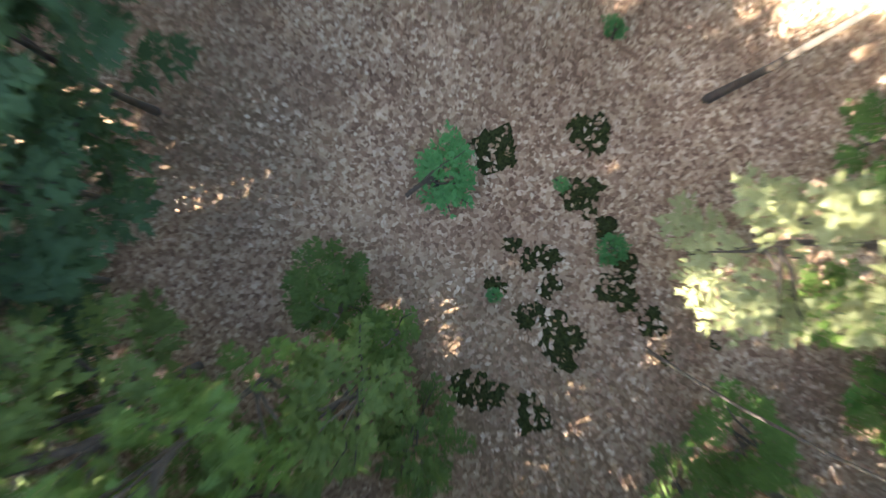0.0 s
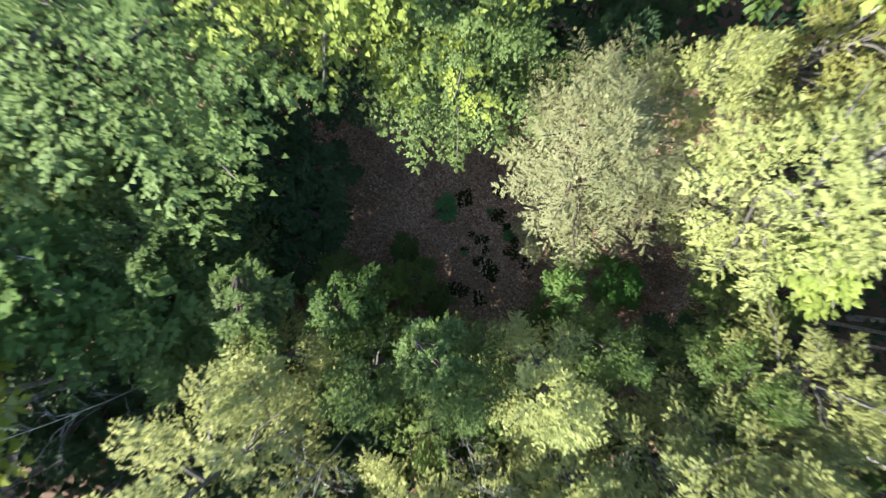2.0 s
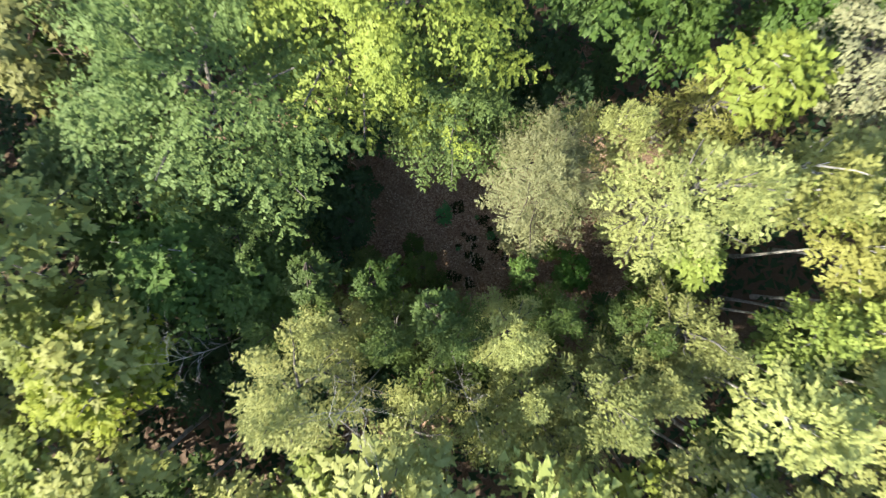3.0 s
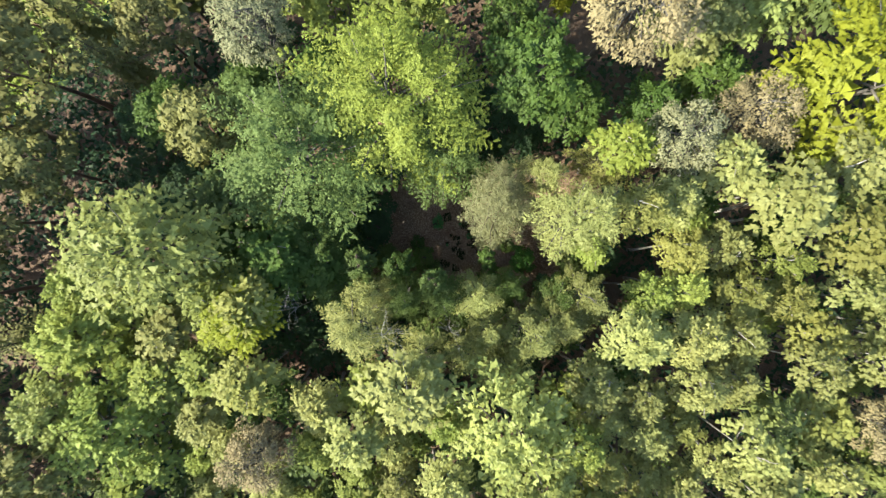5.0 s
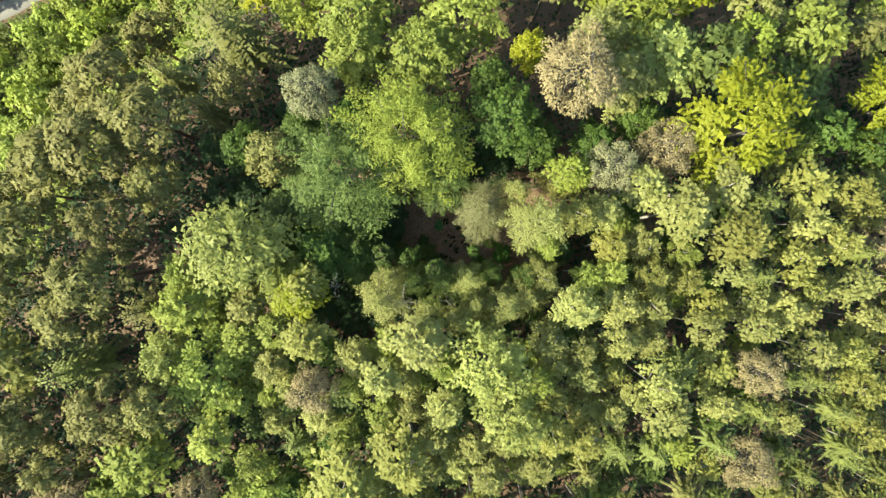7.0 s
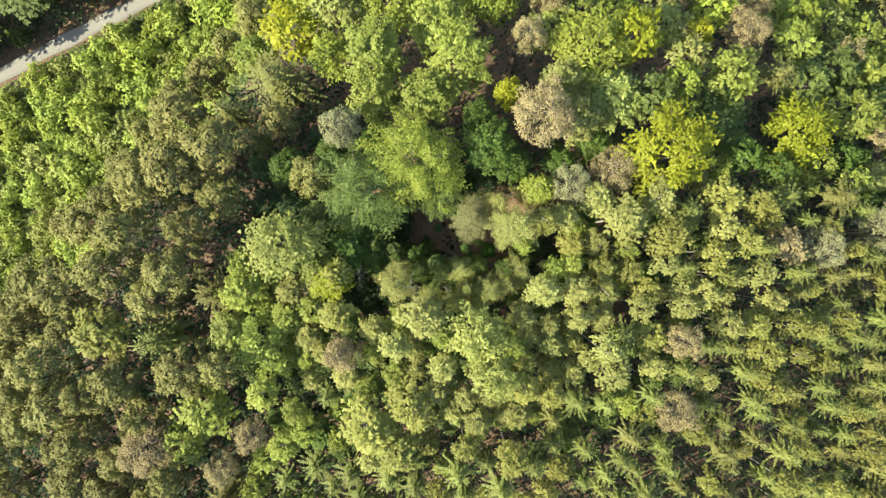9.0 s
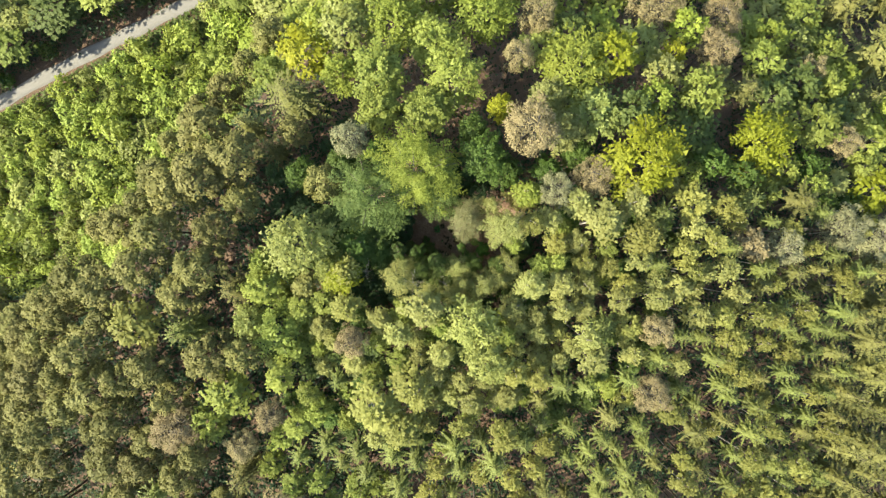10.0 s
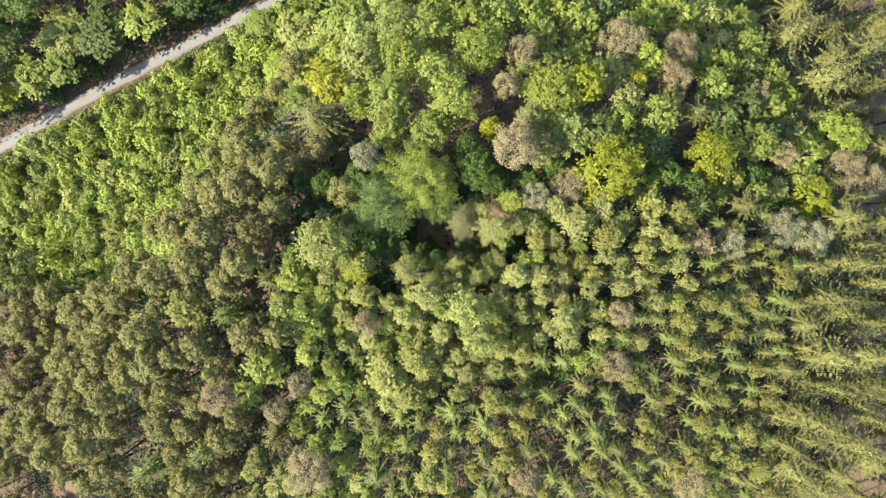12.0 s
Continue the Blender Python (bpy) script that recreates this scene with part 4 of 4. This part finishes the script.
# ---- the rest of the wood, stand by stand ----
def stand(x, y):
    """What grows at that place: kinds with weights, mean height, mean radius."""
    s = -0.8 * x + 0.6 * y
    on_track = abs((y - 13.1) - 33.5 * (x + 76) / 62) * 0.87
    if s > 28 and y > -7 and (y - 13.1) < 33.5 * (x + 76) / 62:
        return ("open", on_track, 0, 0)
    if s > 28 and y > 3:
        return ((("leafy", "deep"), ("leafy", "cool"), ("leafy", "mid")), on_track, 14, 3.2)
    if x < -16.5 and (y > -28 or x < -23):
        return ((("pine", "pine"), ("pine", "pine"), ("pine", "pine"), ("pine", "pine"), ("pine", "pine"), ("pine", "pine"), ("oldspruce", "pine")), 99, 13.8, 2.55)
    if x > 44 and y < -1 or x > 48:
        return ((("oldspruce", "oldneedle"), ("spruce", "oldneedle")), 99, 17, 2.6)
    if x < -9.5 and 4 < y < 14:
        return ((("oldspruce", "pine"), ("pine", "pine")), 99, 12.5, 2.2)
    if y > 9 and x > 4:
        return ((("leafy", "green"), ("leafy", "silver"), ("leafy", "birch"), ("leafy", "lime"), ("leafy", "mid")), 99, 12.5, 2.8)
    if y > 9:
        return ((("leafy", "green"), ("leafy", "silver"), ("leafy", "lime"), ("leafy", "green")), 99, 12.5, 2.8)
    if y > 1 and x < 8:
        return ((("leafy", "deep"), ("leafy", "green")), 99, 10, 1.9)
    if y > 2.5:
        return ((("birch", "birch"), ("leafy", "green"), ("leafy", "deep"), ("spruce", "needle")), 99, 12, 1.7)
    if math.hypot(x, y) < 16.5 and not x < -12:
        return ((("midbirch", "birch"), ("midbirch", "birch"), ("midbirch", "birch"), ("midbirch", "gold"), ("midbirch", "green")), 99, 10.8 if x < -1 else 13, 1.45)
    if x < -4:
        return ((("birch", "green"), ("birch", "birch"), ("spruce", "needle"), ("leafy", "green"), ("spruce", "needle")), 99, 12, 1.6)
    if y > -8 and x < 28:
        return ((("birch", "birch"), ("birch", "gold"), ("birch", "birch"), ("spruce", "needle"), ("spruce", "needle")), 99, 14, 1.5)
    if y > -13 and x < 30:
        return ((("birch", "birch"), ("spruce", "needle"), ("spruce", "needle"), ("birch", "gold")), 99, 14, 1.5)
    return ((("spruce", "needle"), ("spruce", "needle"), ("spruce", "oldneedle"), ("spruce", "needle"), ("birch", "gold")), 99, 14, 1.45)


def in_clearing(x, y, r):
    return ((x - 1.2) / (4.6 + r)) ** 2 + (y / (1.7 + r)) ** 2 < 1 or math.hypot(x + 0.3, y + 0.2) < 1.4 + r


def free(x, y, r, close):
    for px, py, pr, top in PLACED:
        if (px - x) ** 2 + (py - y) ** 2 < (close * (pr + r)) ** 2:
            return False
    return True


CLOSE = {"leafy": 0.63, "spruce": 0.74, "oldspruce": 0.67, "birch": 0.62, "midbirch": 0.58, "pine": 0.64}
dice = random.Random(21)
for n in range(26000):
    x, y = dice.uniform(-84, 74), dice.uniform(-48, 54)
    what, track, h, r = stand(x, y)
    r *= dice.uniform(0.75, 1.2) if r else 1
    h *= dice.uniform(0.82, 1.07) if h else 1
    kind = dice.choice(what) if r else None
    reach = 88 - float(ground_z(x, y)) - 0.6 * h
    bare = math.hypot(x + 8.8, y - 11.8) < 2.6 or math.hypot((x + 15.3) / 2.6, (y - 3.2) / 5) < 1 or math.hypot((x + 53) / 11, (y + 34) / 5) < 1 or math.hypot(x + 38, y + 27) < 4
    if kind is None or bare or abs(x) > 0.65 * reach + 5 or abs(y) > 0.375 * reach + 5 or track < 1.9 + 0.8 * r or in_clearing(x, y, r) or not free(x, y, r, 0.56 if track < 90 else CLOSE.get(kind[0], 0.6)):
        continue
    plant(*kind, x, y, h, r)

# lower, younger trees between the birches
lower = 0
for n in range(5000):
    if lower >= 75:
        break
    a, d = dice.uniform(0, 6.2832), dice.uniform(4.5, 27)
    x, y = d * math.cos(a), d * math.sin(a) * 0.8
    if y > 2 or x < -17 or in_clearing(x, y, 1.3) or not all((px - x) ** 2 + (py - y) ** 2 > (0.46 * (pr + 1.3)) ** 2 for px, py, pr, top in PLACED):
        continue
    lower += 1
    plant("birch", dice.choice(("cool", "mid", "green", "deep")), x, y, dice.uniform(7.5, 10), dice.uniform(1.1, 1.6))

# shrubs on the open slope above the track
SHRUBS = []
for n in range(6000):
    if len(SHRUBS) >= 290:
        break
    x, y = dice.uniform(-78, -18), dice.uniform(-14, 40)
    what, track, h, r = stand(x, y)
    if what != "open" or track < 2.6:
        continue
    r = dice.uniform(1.2, 2.6)
    if any((px - x) ** 2 + (py - y) ** 2 < (0.6 * (pr + r)) ** 2 for px, py, pr in SHRUBS):
        continue
    SHRUBS.append((x, y, r))
    plant("shrub", dice.choice(("bush", "bush", "lime", "green", "silver")), x, y, r * dice.uniform(1.4, 2.5), r)

# shrubs added along the track's far verge, dark-toned to stand in for its shade
for n in range(46):
    x, away = dice.uniform(-76, -18), dice.uniform(2.0, 7.0)
    y = 13.1 + 33.5 * (x + 76) / 62 + away / 0.87
    r = min(dice.uniform(0.9, 1.9), away - 0.9)
    plant("shrub", dice.choice(("deep", "cool", "shade")), x, y, r * dice.uniform(1.3, 2.0), r)


# ---- forest floor of the clearing ----
def undergrowth():
    """Low green plants and bramble under the trees and over the open slope."""
    n = 90000
    x, y = rng.uniform(-80, -8, n), rng.uniform(-10, 46, n)
    s = -0.8 * x + 0.6 * y
    open_slope = (s > 27) & (y - 13.1 < 33.5 * (x + 76) / 62)
    patch = np.sin(x * 0.9 + np.sin(y * 0.7) * 2) + np.sin(y * 1.1 + np.cos(x * 0.5) * 2) + rng.normal(0, 0.5, n)
    keep = open_slope & (patch > -2) & (np.abs((y - 13.1) - 33.5 * (x + 76) / 62) * 0.87 > 1.15) & ((x / 8) ** 2 + (y / 4.5) ** 2 > 1)
    x, y, open_slope = x[keep], y[keep], open_slope[keep]
    n = len(x)
    z = ground_z(x, y) + rng.uniform(0.02, 0.35, n) + open_slope * rng.uniform(0, 0.4, n)
    ax = np.stack((rng.normal(0, 1, n), rng.normal(0, 1, n), rng.normal(0.1, 0.3, n)), -1)
    nor = np.stack((rng.normal(0, 0.4, n), rng.normal(0, 0.4, n), np.ones(n)), -1)
    ln = rng.uniform(0.2, 0.42, n) * (1 + 0.3 * open_slope)
    tagged(new("undergrowth", mesh_of("undergrowth", *slivers(np.stack((x, y, z), -1), ax, nor, ln, ln * 0.8), LEAF["mid"])), "low green bramble and seedlings on the floor", "undergrowth", kind="stuff")


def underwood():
    """Thicket of leaves that fills the gaps between the stems, its dark colour standing in for shade."""
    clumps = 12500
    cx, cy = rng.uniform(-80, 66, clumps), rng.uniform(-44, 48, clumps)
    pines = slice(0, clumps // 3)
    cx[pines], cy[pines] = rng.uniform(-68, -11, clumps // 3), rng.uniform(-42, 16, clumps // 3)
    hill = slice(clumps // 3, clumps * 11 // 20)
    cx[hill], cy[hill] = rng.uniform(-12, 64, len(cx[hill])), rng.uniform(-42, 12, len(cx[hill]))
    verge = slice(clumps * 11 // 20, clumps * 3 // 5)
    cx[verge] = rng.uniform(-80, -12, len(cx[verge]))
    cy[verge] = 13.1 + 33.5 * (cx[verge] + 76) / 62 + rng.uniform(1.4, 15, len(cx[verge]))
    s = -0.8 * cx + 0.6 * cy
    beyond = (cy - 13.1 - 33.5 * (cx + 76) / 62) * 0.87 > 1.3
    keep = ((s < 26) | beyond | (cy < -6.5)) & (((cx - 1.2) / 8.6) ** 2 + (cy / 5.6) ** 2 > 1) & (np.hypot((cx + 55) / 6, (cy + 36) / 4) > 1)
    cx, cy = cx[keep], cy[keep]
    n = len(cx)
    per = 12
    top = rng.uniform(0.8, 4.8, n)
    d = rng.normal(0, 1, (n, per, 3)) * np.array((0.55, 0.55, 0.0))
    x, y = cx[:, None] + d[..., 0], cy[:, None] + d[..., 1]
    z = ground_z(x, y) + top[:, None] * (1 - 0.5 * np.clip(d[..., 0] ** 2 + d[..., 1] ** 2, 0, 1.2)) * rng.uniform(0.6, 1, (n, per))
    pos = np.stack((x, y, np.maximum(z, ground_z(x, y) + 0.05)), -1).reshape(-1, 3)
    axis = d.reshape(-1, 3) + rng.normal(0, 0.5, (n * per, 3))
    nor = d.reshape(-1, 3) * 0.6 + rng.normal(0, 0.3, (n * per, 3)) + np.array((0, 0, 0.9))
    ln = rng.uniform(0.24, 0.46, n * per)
    tagged(new("underwood", mesh_of("underwood", *slivers(pos, axis, nor, ln, ln * 0.75), LEAF["dark"])), "loose very dark leaves standing in for shade between the stems", "undergrowth", kind="stuff")


underwood()
undergrowth()


def fallen_leaves():
    n = 24000
    a, rr = rng.uniform(0, 6.283, n), 6.5 * np.sqrt(rng.uniform(0, 1, n))
    x, y = np.cos(a) * rr + 0.8, np.sin(a) * rr * 0.8
    z = ground_z(x, y) + rng.uniform(0.045, 0.11, n)
    ax = np.stack((np.cos(a * 91), np.sin(a * 91), rng.normal(0, 0.25, n)), -1)
    nor = np.stack((rng.normal(0, 0.35, n), rng.normal(0, 0.35, n), np.ones(n)), -1)
    ln = rng.uniform(0.05, 0.10, n)
    tagged(new("fallen_leaves", mesh_of("fallen_leaves", *kites(np.stack((x, y, z), -1), ax, nor, ln, ln * 0.6, 0.3), FALLEN)), "dry grey-brown fallen leaves on the floor", "leaf litter", kind="stuff")


def moss(x, y, r):
    """Low dark cushions run together, ragged at the rim."""
    v, f = [], []
    for k in range(7):
        d, w = r * (0.0 if k == 0 else rng.uniform(0.3, 0.85)), r * rng.uniform(0.25, 0.62)
        ox, oy = d * math.cos(k * 2.4 + x), d * math.sin(k * 2.4 + x)
        n, k0, hz = 18, len(v), rng.uniform(0.02, 0.045)
        v.append((ox, oy, hz))
        for q, z in ((0.6, hz * 0.8), (1.0, -0.03)):
            for i in range(n):
                a = i * 6.2832 / n
                e = w * q * (1 + rng.normal(0, 0.2))
                v.append((ox + e * math.cos(a), oy + e * math.sin(a), z))
        for i in range(n):
            j = (i + 1) % n
            f += [(k0, k0 + 1 + i, k0 + 1 + j), (k0 + 1 + i, k0 + 1 + n + i, k0 + 1 + n + j), (k0 + 1 + i, k0 + 1 + n + j, k0 + 1 + j)]
    ob = new("moss_patch", mesh_of("moss_patch", np.array(v), np.array(f), MOSS))
    ob.location = (x, y, float(ground_z(x, y)) + 0.05)
    return tagged(ob, "dark damp moss cushion in leaf litter", "moss", "moss patches")


fallen_leaves()
for x, y, h, r in ((0.04, 0.81, 0.7, 0.42), (1.8, 0.0, 0.5, 0.2), (1.28, 0.7, 0.25, 0.1), (1.85, 2.4, 0.4, 0.15), (0.55, -0.5, 0.2, 0.1)):
    plant("seedling", "fresh", x, y, h, r)
for x, y, h, r in ((-1.1, -0.4, 1.9, 0.55), (-0.2, -1.8, 2.3, 0.5), (3.0, -1.9, 1.7, 0.6), (3.9, -0.6, 1.4, 0.55), (-0.6, -0.9, 1.4, 0.45), (2.6, -2.6, 1.6, 0.6), (4.6, -1.6, 1.8, 0.6)):
    plant("sapling", "deep", x, y, h, r)
for x, y, r in ((0.6, 1.06, 0.3), (1.65, 1.3, 0.24), (1.56, 0.63, 0.22), (0.75, 0.05, 0.1), (0.94, -0.13, 0.13), (1.16, -0.08, 0.14), (0.97, -0.7, 0.17),
                (1.34, -1.0, 0.3), (1.93, -0.37, 0.26), (1.8, 0.25, 0.14), (1.2, -0.4, 0.14), (2.3, -0.8, 0.16), (0.38, -1.55, 0.26), (0.98, -1.82, 0.22), (0.6, -0.4, 0.12), (2.45, -1.18, 0.1), (3.0, -1.05, 0.07)):
    moss(x, y, r)
